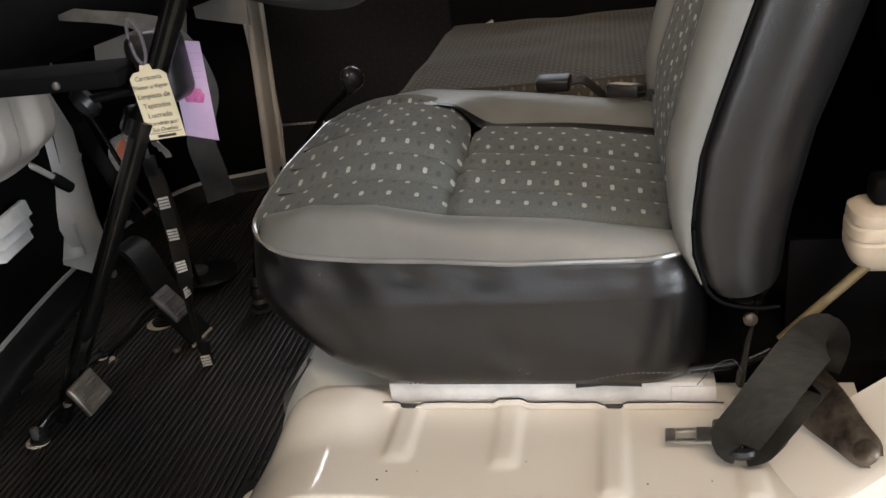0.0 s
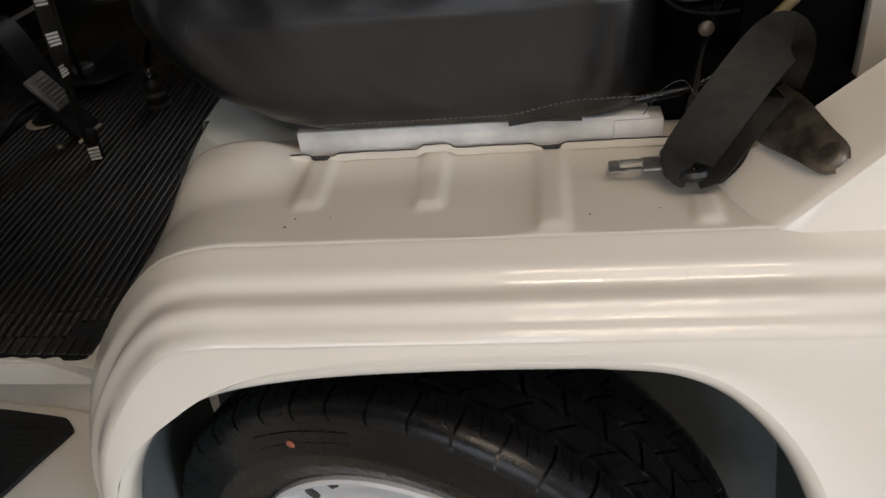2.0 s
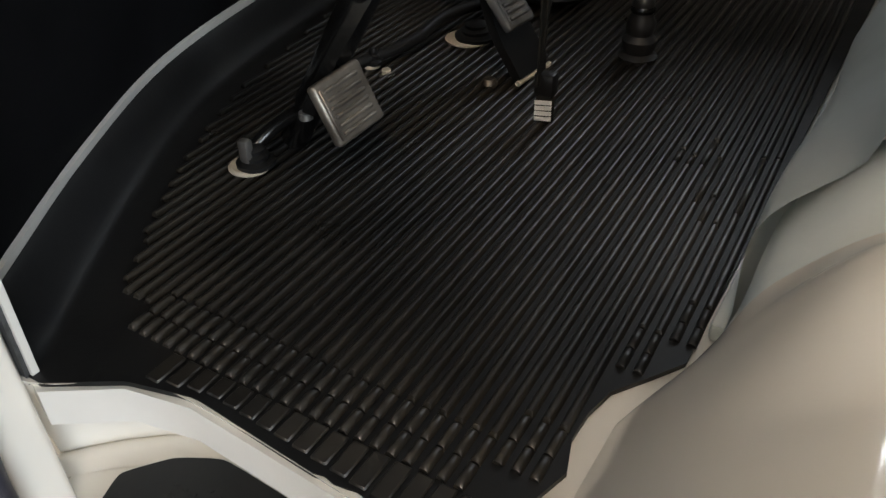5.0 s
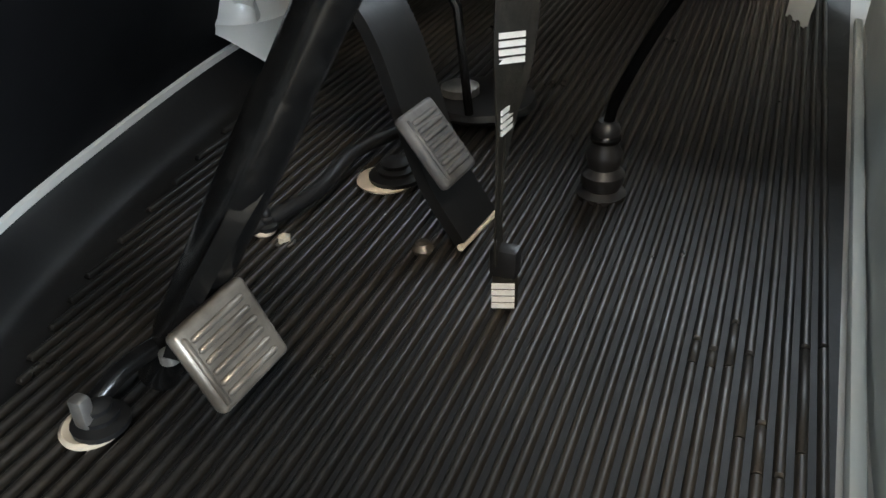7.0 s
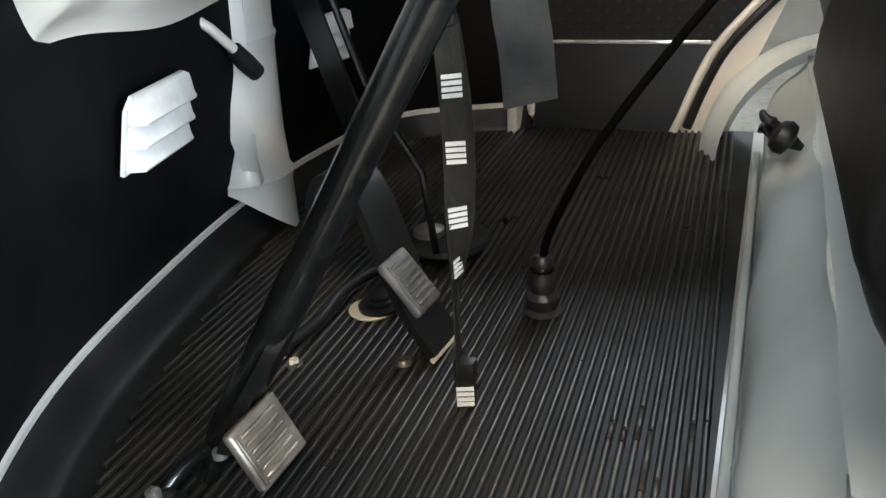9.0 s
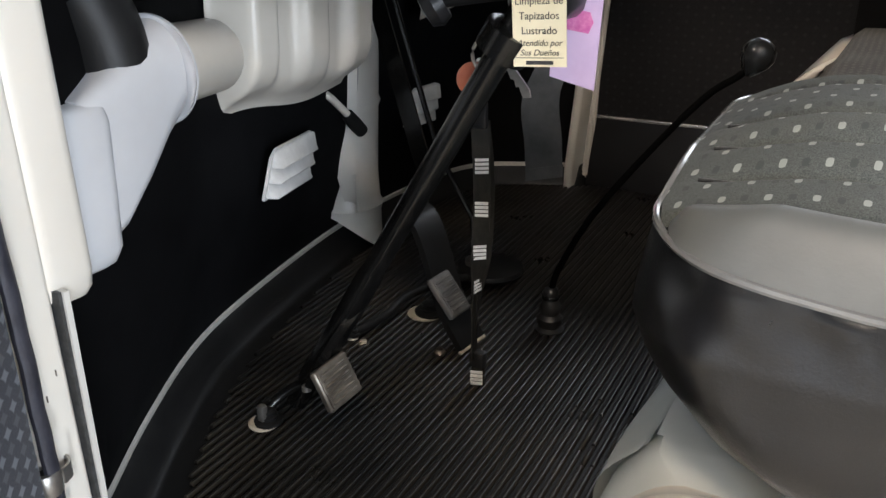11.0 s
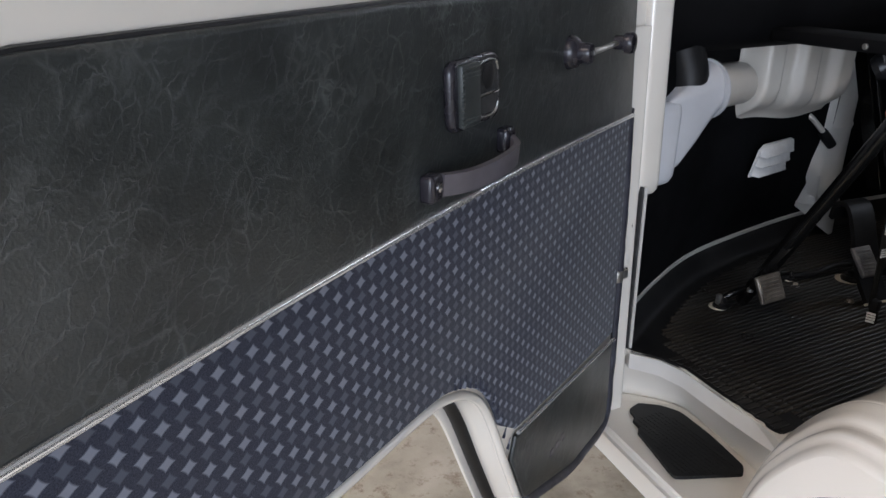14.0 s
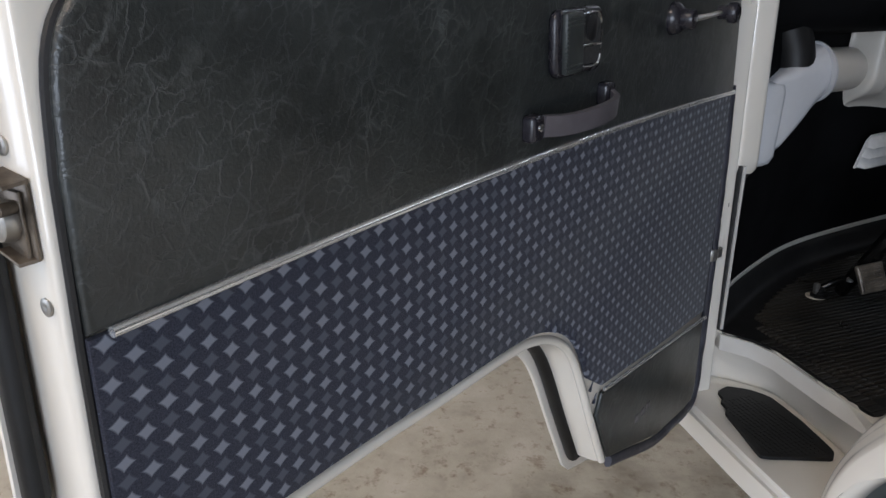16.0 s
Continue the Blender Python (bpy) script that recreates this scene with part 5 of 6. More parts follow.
def heater_duct():
    hd = thing("heater_duct", "white moulded heater duct beside the doorway", "duct")
    rings = []
    for z, cx, cy, hx, hy in ((0.846, -0.378, 0.474, 0.014, 0.012), (0.850, -0.379, 0.477, 0.020, 0.019), (0.862, -0.380, 0.480, 0.0235, 0.024), (0.91, -0.381, 0.482, 0.025, 0.026), (0.972, -0.382, 0.484, 0.026, 0.028), (0.984, -0.383, 0.485, 0.024, 0.026), (0.989, -0.384, 0.486, 0.018, 0.02)):
        rings.append([(cx + x, cy + y, z) for x, y in rounded(-hx, hx, -hy, hy, min(hx, hy) * 0.5, 4)])
    part("air_box", loft(rings, True, (True, True)), DUCT_WHITE, hd)
    rings = []
    for y, cx, cz, hx, hz in ((0.486, -0.384, 0.925, 0.022, 0.066), (0.515, -0.388, 0.938, 0.027, 0.066), (0.55, -0.397, 0.962, 0.036, 0.060), (0.58, -0.406, 0.984, 0.044, 0.054), (0.602, -0.41, 0.995, 0.047, 0.050)):
        rings.append([(cx + x, y, cz + z) for x, z in rounded(-hx, hx, -hz, hz, min(hx, hz) * (0.5 + 4 * (y - 0.488)), 6)])
    part("throat", loft(rings, True, (True, True)), DUCT_WHITE, hd)
    part("collar", tube([(-0.410, 0.600, 0.995), (-0.4105, 0.602, 0.995), (-0.411, 0.607, 0.995)], [0.051, 0.0535, 0.0535], 36), DUCT_WHITE, hd)
    part("cross_tube", tube([(-0.411, 0.60, 0.995), (-0.45, 0.72, 0.99)], 0.040, 28), PANEL_CREAM, hd)
    part("rubber_hose", tube(spline([(-0.41, 0.53, 1.10), (-0.406, 0.54, 1.07), (-0.402, 0.55, 1.04), (-0.40, 0.555, 1.01)], 5), 0.034, 18), RUBBER_DARK, hd, "black rubber hose")
    part("hanging_lip", tube(spline([(-0.39, 0.462, 0.815), (-0.382, 0.468, 0.832), (-0.376, 0.476, 0.852)], 4), 0.006, 8), RUBBER_DARK, hd, "black rubber lip")
    for p in ((-0.372, 0.4545, 0.965), (-0.372, 0.456, 0.87), (-0.395, 0.548, 1.022)):
        part("rivet", moved(lathe([(0.003, 0), (0.003, 0.002), (0.001, 0.003)], 10), pose(*p, 90, 0, 0)), STEEL, hd)


heater_duct()


def dash():
    ds = thing("dashboard", "black padded dashboard over a white pressed panel", "dashboard", kind="structure")
    rings = [[(x, y, z) for x, z in ((-0.62, 1.06), (-0.44, 1.056), (-0.40, 1.062), (-0.375, 1.075), (-0.36, 1.10), (-0.36, 1.15), (-0.38, 1.19), (-0.62, 1.22))] for y in (0.462, 0.47, 0.9, 1.3, 1.70)]
    part("pad", loft(rings, True, (True, True)), KICK, ds, "black padded vinyl edge")
    part("end_screw", moved(lathe([(0.006, 0), (0.006, 0.002), (0.002, 0.004)], 12), pose(-0.385, 0.4615, 1.09, 90, 0, 0)), STEEL, ds)

    def pan(u, v):
        y = 0.755 + 0.275 * u
        fl = abs((u * 2.8 + 0.5) % 1.0 - 0.5) * 2
        x = -0.492 + 0.02 * smooth01(0.2, 0.7, fl) * smooth01(0.05, 0.4, v) + 0.03 * smooth01(0, 0.10, u) + 0.01 * v
        under = (1 - smooth01(0, 0.3, v)) ** 2
        return (x - 0.045 * under, y, 0.898 + 0.19 * v + 0.05 * (1 - smooth01(0, 0.12, u)) ** 2 * (1 - v) + 0.006 * math.sin(u * 7))

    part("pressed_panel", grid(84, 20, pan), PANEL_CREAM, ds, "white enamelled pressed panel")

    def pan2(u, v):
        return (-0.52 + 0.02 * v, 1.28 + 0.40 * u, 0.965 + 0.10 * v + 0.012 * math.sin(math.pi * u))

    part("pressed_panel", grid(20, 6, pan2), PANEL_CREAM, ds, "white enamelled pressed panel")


dash()

# ---- steering, pedals, lever ----


def steering():
    sc = thing("steering_column", "black painted steering column with chipped lower sleeve", "steering column")
    top, low = Vector((-0.092, 0.72, 1.026)), Vector((-0.372, 0.72, 0.572))
    d = (low - top).normalized()
    part("tube", tube([top, low], 0.0128, 24), BLACK_PAINT, sc)
    part("collar", tube([top - d * 0.012, top + d * 0.012], 0.025, 24), BLACK_PAINT, sc)
    mid = top.lerp(low, 0.55)
    part("sleeve", tube([mid, mid + d * 0.012, mid + d * 0.19, mid + d * 0.20], [0.0128, 0.0145, 0.0148, 0.013], 20), BLACK_PAINT, sc)
    part("shaft", tube([top - d * 0.01, top - d * 0.22], 0.014, 16), BLACK_PAINT, sc)
    part("lock_housing", box(-0.105, -0.045, 0.735, 0.80, 1.05, 1.14, 0.016, 3), PLASTIC, sc, "black plastic ignition lock housing", Matrix.Translation((0.0, 0, -0.01)) @ pose(0, 0, 0))
    part("switch_stalk", tube([(-0.10, 0.735, 1.065), (-0.178, 0.754, 1.053)], 0.006, 10), PLASTIC, sc)
    part("stalk_knob", moved(lathe([(0.003, -0.012), (0.018, -0.010), (0.022, 0.0), (0.018, 0.010), (0.003, 0.012)], 18), pose(-0.187, 0.756, 1.05, 0, 60, 30)), PLASTIC, sc, "black round knob")
    part("bracket", box(-0.36, -0.09, 0.690, 0.770, 1.078, 1.10, 0.006), KICK, sc)
    part("bracket_screw", moved(lathe([(0.005, 0), (0.005, 0.003), (0.001, 0.005)], 10), pose(-0.17, 0.689, 1.088, 90, 0, 0)), STEEL, sc)
    # steering wheel above it
    sw = thing("steering_wheel", "black steering wheel with a bright inner ring", "steering wheel")
    c = Vector((0.035, 0.72, 1.262))
    ax = -d
    u = Vector((0, 1, 0))
    v = ax.cross(u).normalized()
    ring = [c + 0.205 * (math.cos(t) * u + math.sin(t) * v) for t in (2 * math.pi * k / 64 for k in range(65))]
    part("rim", tube(ring, 0.0135, 14), PLASTIC, sw)
    ring = [c + ax * -0.01 + 0.15 * (math.cos(t) * u + math.sin(t) * v) for t in (2 * math.pi * k / 48 for k in range(49))]
    part("horn_ring", tube(ring, 0.006, 10), CHROME, sw, "chromed horn ring")
    for t in (0.35, math.pi - 0.35):
        part("spoke", tube([c - ax * 0.02, c + 0.19 * (math.cos(t) * u + math.sin(t) * v)], [0.016, 0.010], 12, squash=0.5), PLASTIC, sw)
    part("hub", moved(lathe([(0.03, -0.04), (0.042, -0.01), (0.04, 0.012), (0.01, 0.018)], 28), Matrix.Translation(c - ax * 0.02) @ ax.to_track_quat("Z", "Y").to_matrix().to_4x4()), PLASTIC, sw)


steering()


def pedal_pad(parent, m, w, h, material, ribs=5):
    pad = part("pad", box(-w / 2, w / 2, -h / 2, h / 2, -0.006, 0.004, 0.0035, 3), material, parent, "worn ribbed pedal pad", m)
    k = 0
    for i in range(ribs):
        y = -h * 0.34 + i * h * 0.68 / (ribs - 1)
        part("rib", box(-w * 0.36 if i > ribs // 2 else w * 0.02 * 0 - w * 0.36, w * 0.36, y - h * 0.035, y + h * 0.035, 0.003, 0.0062, 0.0012, 1), material, pad)
    part("rim", box(-w * 0.44, -w * 0.38, -h * 0.42, h * 0.42, 0.003, 0.0058, 0.001, 1), material, pad)


def pad_pose(centre, right, up):
    """A pad frame: its x along right, y along up, z out of its face."""
    x = Vector(right).normalized()
    z = x.cross(Vector(up)).normalized()
    y = z.cross(x)
    m = Matrix((x, y, z)).transposed().to_4x4()
    m.translation = centre
    return m


def floor_socket(x, y, r=0.019):
    fs = thing("pedal_boot", "black rubber boot in a pale round floor opening", "boot", pose(x, y, FLOOR_Z + 0.0092), "boots in the floor")
    part("opening_ring", lathe([(r * 0.5, 0.0), (r, 0.0), (r * 1.02, 0.002), (r * 0.9, 0.0035), (r * 0.5, 0.002)], 26), CREAM_PLASTIC, fs, "pale metal ring")
    part("boot", lathe([(r * 0.9, 0.002), (r * 0.92, 0.006), (r * 0.6, 0.008), (r * 0.65, 0.012), (r * 0.45, 0.014), (r * 0.5, 0.018), (r * 0.3, 0.021)], 20), RUBBER_DARK, fs, m=pose(r * 0.30, r * 0.12, 0.001))


def pedals():
    # hanging pedal by the column
    cl = thing("clutch_pedal", "black pedal arm with a square worn metal pad", "pedal", None, "pedals")
    c = Vector((-0.291, 0.700, 0.634))
    pedal_pad(cl, pad_pose(c, (0.007, 0.051, 0.007), (-0.021, -0.009, 0.046)), 0.053, 0.053, PAD, 6)
    part("arm", tube(spline([(-0.300, 0.708, 0.634), (-0.345, 0.715, 0.612), (-0.375, 0.70, 0.592), (-0.387, 0.678, 0.575)], 5), 0.0065, 10), BLACK_PAINT, cl)
    part("hanging_arm", ribbon(spline([(-0.262, 0.728, 0.742), (-0.285, 0.716, 0.705), (-0.318, 0.706, 0.650), (-0.334, 0.702, 0.616)], 4), (0.5, -0.75, 0.2), 0.024, 0.010), BLACK_PAINT, cl)
    part("arm_tip", moved(lathe([(0.001, -0.004), (0.006, -0.003), (0.006, 0.003), (0.001, 0.004)], 14), pose(-0.337, 0.700, 0.612)), STEEL, cl)
    floor_socket(-0.387, 0.675, 0.019)
    part("lever_tip", box(-0.388, -0.377, 0.664, 0.674, 0.570, 0.592, 0.003), STEEL, cl, "bright steel lever end")
    # second small socket
    floor_socket(-0.419, 0.903, 0.010)
    bt = thing("floor_bolt", "yellowish zinc bolt head in the floor mat", "bolt", pose(-0.396, 0.898, FLOOR_Z + 0.006))
    part("washer", lathe([(0.001, 0), (0.009, 0), (0.009, 0.0015), (0.001, 0.0015)], 18), STEEL, bt)
    part("head", moved(lathe([(0.001, 0), (0.0055, 0), (0.0055, 0.005), (0.001, 0.0055)], 6), pose(0, 0, 0.0015)), GLUE, bt)
    # brake pedal: broad plate rising from the floor, grey ribbed pad on it
    bp = thing("brake_pedal", "broad black pedal plate with a grey ribbed rubber pad", "pedal", None, "pedals")
    q = spline([(-0.255, 0.963, 0.566), (-0.285, 0.965, 0.612), (-0.305, 0.968, 0.665), (-0.325, 0.975, 0.712), (-0.35, 0.985, 0.738), (-0.385, 1.0, 0.73), (-0.41, 1.02, 0.69)], 6)
    part("arm", ribbon(q, (0.08, 0.99, 0.0), 0.058, 0.010), RUBBER_DARK, bp, "broad worn black plate")
    part("hinge_edge", tube([(-0.256, 0.932, 0.564), (-0.250, 0.994, 0.564)], 0.003, 8), GLUE, bp, "bare pale hinge edge")
    pedal_pad(bp, pad_pose((-0.274, 0.935, 0.650), (0.08, 0.99, 0.0), (-0.12, 0.02, 0.15)), 0.046, 0.062, PAD_DARK, 7)
    part("pivot", moved(lathe([(0.007, 0), (0.009, 0.004), (0.006, 0.009), (0.002, 0.010)], 16), pose(-0.285, 0.925, 0.558)), RUSTY, bp)
    floor_socket(-0.364, 1.019, 0.027)
    dc = thing("rubber_disc", "flat round black rubber disc over the floor", "cover", pose(-0.335, 1.185, FLOOR_Z + 0.012))
    part("disc", lathe([(0.002, 0.024), (0.03, 0.024), (0.055, 0.020), (0.058, 0.014), (0.052, 0.008), (0.02, 0.0), (0.002, 0.0)], 32), RUBBER_DARK, dc)
    part("cap", moved(lathe([(0.002, 0.0), (0.02, 0.0), (0.02, 0.008), (0.012, 0.012), (0.002, 0.012)], 20), pose(-0.02, -0.01, 0.024)), STEEL, dc)
    hs = thing("floor_hose", "thin black hose looped across the cab floor", "hose")
    part("hose", tube(spline([(-0.44, 0.86, 0.565), (-0.40, 0.95, 0.575), (-0.40, 1.03, 0.58), (-0.365, 1.12, 0.578), (-0.30, 1.18, 0.578)], 8), 0.007, 10), RUBBER_DARK, hs)


pedals()


def gear_lever():
    gl = thing("gear_lever", "long bent black gear lever in a bellows boot", "gear lever")
    x, y = -0.177, 1.064
    part("boot", moved(lathe([(0.0211, 0.0000), (0.0216, 0.0042), (0.0150, 0.0084), (0.0185, 0.0151), (0.0189, 0.0227), (0.0132, 0.0286), (0.0150, 0.0353), (0.0158, 0.0420), (0.0123, 0.0479), (0.0106, 0.0571), (0.0123, 0.0605), (0.0106, 0.0672), (0.0070, 0.0706)], 26), pose(x, y, FLOOR_Z + 0.006)), PLASTIC, gl, "black bellows boot")
    part("clamp", moved(lathe([(0.0115, 0), (0.0128, 0.002), (0.0128, 0.005), (0.0115, 0.007)], 22), pose(x, y, FLOOR_Z + 0.058)), BLACK_PAINT, gl)
    pts = spline([(x, y, FLOOR_Z + 0.07), (x + 0.010, y + 0.003, 0.66), (-0.125, 1.078, 0.745), (-0.060, 1.096, 0.838), (0.0, 1.113, 0.912), (0.036, 1.122, 0.940), (0.050, 1.126, 0.958)], 6)
    # stick coloured near-black so that it is lost in the cab's shade
    part("stick", tube(pts, 0.0046, 12), INK_RUBBER, gl)
    part("knob", moved(lathe([(0.007, -0.022), (0.012, -0.016), (0.019, -0.004), (0.021, 0.006), (0.018, 0.016), (0.011, 0.023), (0.003, 0.025)], 24), pose(0.053, 1.127, 0.962, 0, 25, 0)), KNOB, gl, "glossy dark grey knob")


gear_lever()


def hanging_things():
    ly = thing("lanyard", "black key lanyard with white printed blocks hanging down", "lanyard")
    x, y = -0.2, 0.877
    part("clip", tube(spline([(-0.185, 0.85, 0.985), (-0.19, 0.86, 0.955), (-0.196, 0.87, 0.935)], 4), 0.004, 8), STEEL, ly, "steel clip")
    part("buckle", box(x - 0.011, x + 0.011, y - 0.004, y + 0.004, 0.902, 0.935, 0.003), PLASTIC, ly)
    wd = []
    pts = []
    for k in range(25):
        t = k / 24
        z = 0.905 - 0.305 * t
        a = radians(20 + 70 * smooth01(0.35, 0.7, t) + 10 * math.sin(9 * t))
        wd.append(Vector((math.cos(a), math.sin(a), 0)))
        pts.append((x + 0.004 * math.sin(5 * t), y + 0.003 * math.cos(4 * t), z))
    part("band", ribbon(pts, wd, 0.021, 0.0016), WEBBING, ly)
    pts2 = [(p[0] + 0.005 * math.sin(4 * i / 24), p[1] + 0.008, p[2] + 0.004) for i, p in enumerate(pts)]
    part("band", ribbon(pts2, [Vector((w.x, 0.5 * w.y, 0)).normalized() for w in wd], 0.0165, 0.0016), WEBBING, ly)
    part("end_clamp", box(x - 0.010, x + 0.010, y - 0.006, y + 0.008, 0.588, 0.610, 0.003), PLASTIC, ly)
    part("end_loop", box(x - 0.009, x + 0.009, y - 0.004, y + 0.006, 0.5585, 0.590, 0.004), WEBBING, ly)
    # printed blocks: plain bars in place of lettering
    for z, f, h in ((0.858, 0, 0.02), (0.805, 0, 0.02), (0.750, 1, 0.02), (0.705, 1, 0.018), (0.575, 2, 0.022)):
        for j in range(4):
            k = min(24, max(0, round((0.905 - z) / 0.305 * 24)))
            w = wd[k] if f < 2 else Vector((0.94, 0.34, 0))
            nrm = Vector((w.y, -w.x, 0))
            b = box(-0.008, 0.008, -0.0006, 0.0006, -h / 2 + j * h / 4, -h / 2 + j * h / 4 + h / 4 - 0.0016)
            mm = Matrix((w, -nrm, Vector((0, 0, 1)))).transposed().to_4x4()
            mm.translation = Vector(pts[k] if f < 2 else (x, y - 0.003, 0)) * 1.0 + nrm * (0.0018 if f < 2 else 0.0035)
            mm.translation.z = z
            part("print_bar", moved(b, mm), PRINT, ly, smooth=False)
    # keys
    ks = thing("key_bunch", "steel keys on a ring with a red enamel fob", "keys")
    part("ring", tube([(-0.118 + 0.016 * math.cos(t), 0.735, 1.01 + 0.016 * math.sin(t)) for t in (2 * math.pi * k / 20 for k in range(21))], 0.0018, 8), STEEL, ks)
    part("fob", moved(lathe([(0.001, 0), (0.016, 0), (0.016, 0.003), (0.001, 0.003)], 20), pose(-0.14, 0.748, 0.985, 80, 0, 30)), RED, ks, "red enamel fob")
    part("key", plate([(-0.099, 1.003), (-0.089, 1.0), (-0.075, 0.983), (-0.0735, 0.976), (-0.081, 0.975), (-0.0855, 0.985), (-0.088, 0.984), (-0.0905, 0.991), (-0.0935, 0.991)], 0.732, 0.734), STEEL, ks)
    # card tag on a shackle
    tg = thing("card_tag", "cream printed card tag hanging from the ignition", "tag")
    w = thing("lilac_card", "lilac printed paper slip with a pink stamp", "card")
    out = [(-0.0235, -0.043), (0.0235, -0.043), (0.0235, 0.034), (0.017, 0.040), (0.008, 0.041), (0.006, 0.048), (-0.006, 0.048), (-0.008, 0.041), (-0.017, 0.040), (-0.0235, 0.034)]
    tm = pose(-0.0565, 0.705, 1.052, 0, -3, 4)
    part("card", plate(out, 0, 0.0012), TAG, tg, "cream card", tm)
    part("shackle", tube([(0.008 * math.cos(t) - 0.0, 0.0, 0.075 + 0.026 * math.sin(t)) for t in (2 * math.pi * k / 24 for k in range(25))], 0.0022, 8), STRAP_GREY, tg, "grey plastic shackle", tm)

    def words(text, z, size, parent, m, shear=0.0):
        cu = bpy.data.curves.new("words", "FONT")
        cu.body, cu.size, cu.align_x, cu.extrude, cu.shear = text, size, "CENTER", 0.0001, shear
        ob = new("words", cu)
        dg = bpy.context.evaluated_depsgraph_get()
        me = bpy.data.meshes.new_from_object(ob.evaluated_get(dg))
        bpy.data.objects.remove(ob)
        me.materials.clear()
        me.materials.append(INK)
        q = new("lettering", me)
        q.parent = parent
        q.matrix_local = m @ pose(0, -0.0004, z, 90, 0, 0)

    words("Carroceria", 0.030, 0.0078, tg, tm)
    words("Motor a Vapor", 0.0195, 0.0074, tg, tm)
    words("Limpieza de", 0.008, 0.0088, tg, tm)
    words("Atendido por", -0.0255, 0.0072, tg, tm, 0.3)
    words("Sus Dueños", -0.0335, 0.0072, tg, tm, 0.3)
    words("Tapizados", -0.004, 0.0088, tg, tm)
    words("Lustrado", -0.016, 0.0088, tg, tm)
    for z, wdt in ((-0.0395, 0.024),):
        part("print_bar", box(-wdt / 2, wdt / 2, -0.0005, 0.0, z - 0.0016, z + 0.0016), INK, tg, m=tm, smooth=False)
    part("print_line", box(-0.021, 0.021, -0.0005, 0.0, -0.0357, -0.0352), INK, tg, m=tm, smooth=False)
    lm = pose(-0.058, 0.80, 1.04, 0, 3, 0)
    part("slip", plate([(-0.023, -0.058), (0.023, -0.066), (0.023, 0.066), (-0.023, 0.07)], 0, 0.0008), LILAC, w, "lilac paper", lm)
    part("stamp", plate([(-0.012, -0.012), (0.012, -0.014), (0.016, -0.004), (0.012, 0.005), (-0.01, 0.008), (-0.016, 0.0)], -0.0006, -0.0001), PINK, w, "smeared pink stamp", lm)
    for k in range(5):
        part("print_line", box(-0.02, 0.02, -0.0005, 0.0, 0.02 + 0.008 * k, 0.0204 + 0.008 * k), PINK, w, m=lm, smooth=False)
    part("string", tube([(-0.058, 0.80, 1.108), (-0.05, 0.77, 1.15)], 0.0008, 6), PRINT, w)
    # loose grey belt end and thin rod
    gb = thing("hanging_belt", "loose grey belt webbing hanging down", "belt")
    p = spline([(-0.355, 1.0, 1.135), (-0.20, 1.0, 1.10), (-0.15, 1.0, 1.0), (-0.176, 1.0, 0.92), (-0.172, 1.002, 0.86), (-0.170, 1.005, 0.812)], 5)
    part("webbing", ribbon(p, (0.97, 0.1, 0.22), 0.05, 0.002), GREY_WEB, gb)
    part("end_hem", ribbon([(-0.1702, 1.0048, 0.826), (-0.170, 1.005, 0.810)], (0.97, 0.1, 0.22), 0.0505, 0.0044), GREY_WEB, gb, "folded stitched hem")
    rd = thing("control_rod", "thin black control rod running down to the pedals", "rod")
    part("rod", tube([(-0.455, 1.1, 1.02), (-0.385, 1.1, 0.80), (-0.325, 1.1, 0.70), (-0.315, 1.1, 0.60)], 0.0045, 8), BLACK_PAINT, rd)
    part("brace", ribbon([(-0.49, 1.09, 1.05), (-0.44, 1.095, 0.88), (-0.40, 1.10, 0.74)], (1, 0, 0.2), 0.03, 0.004), BLACK_PAINT, rd)


hanging_things()


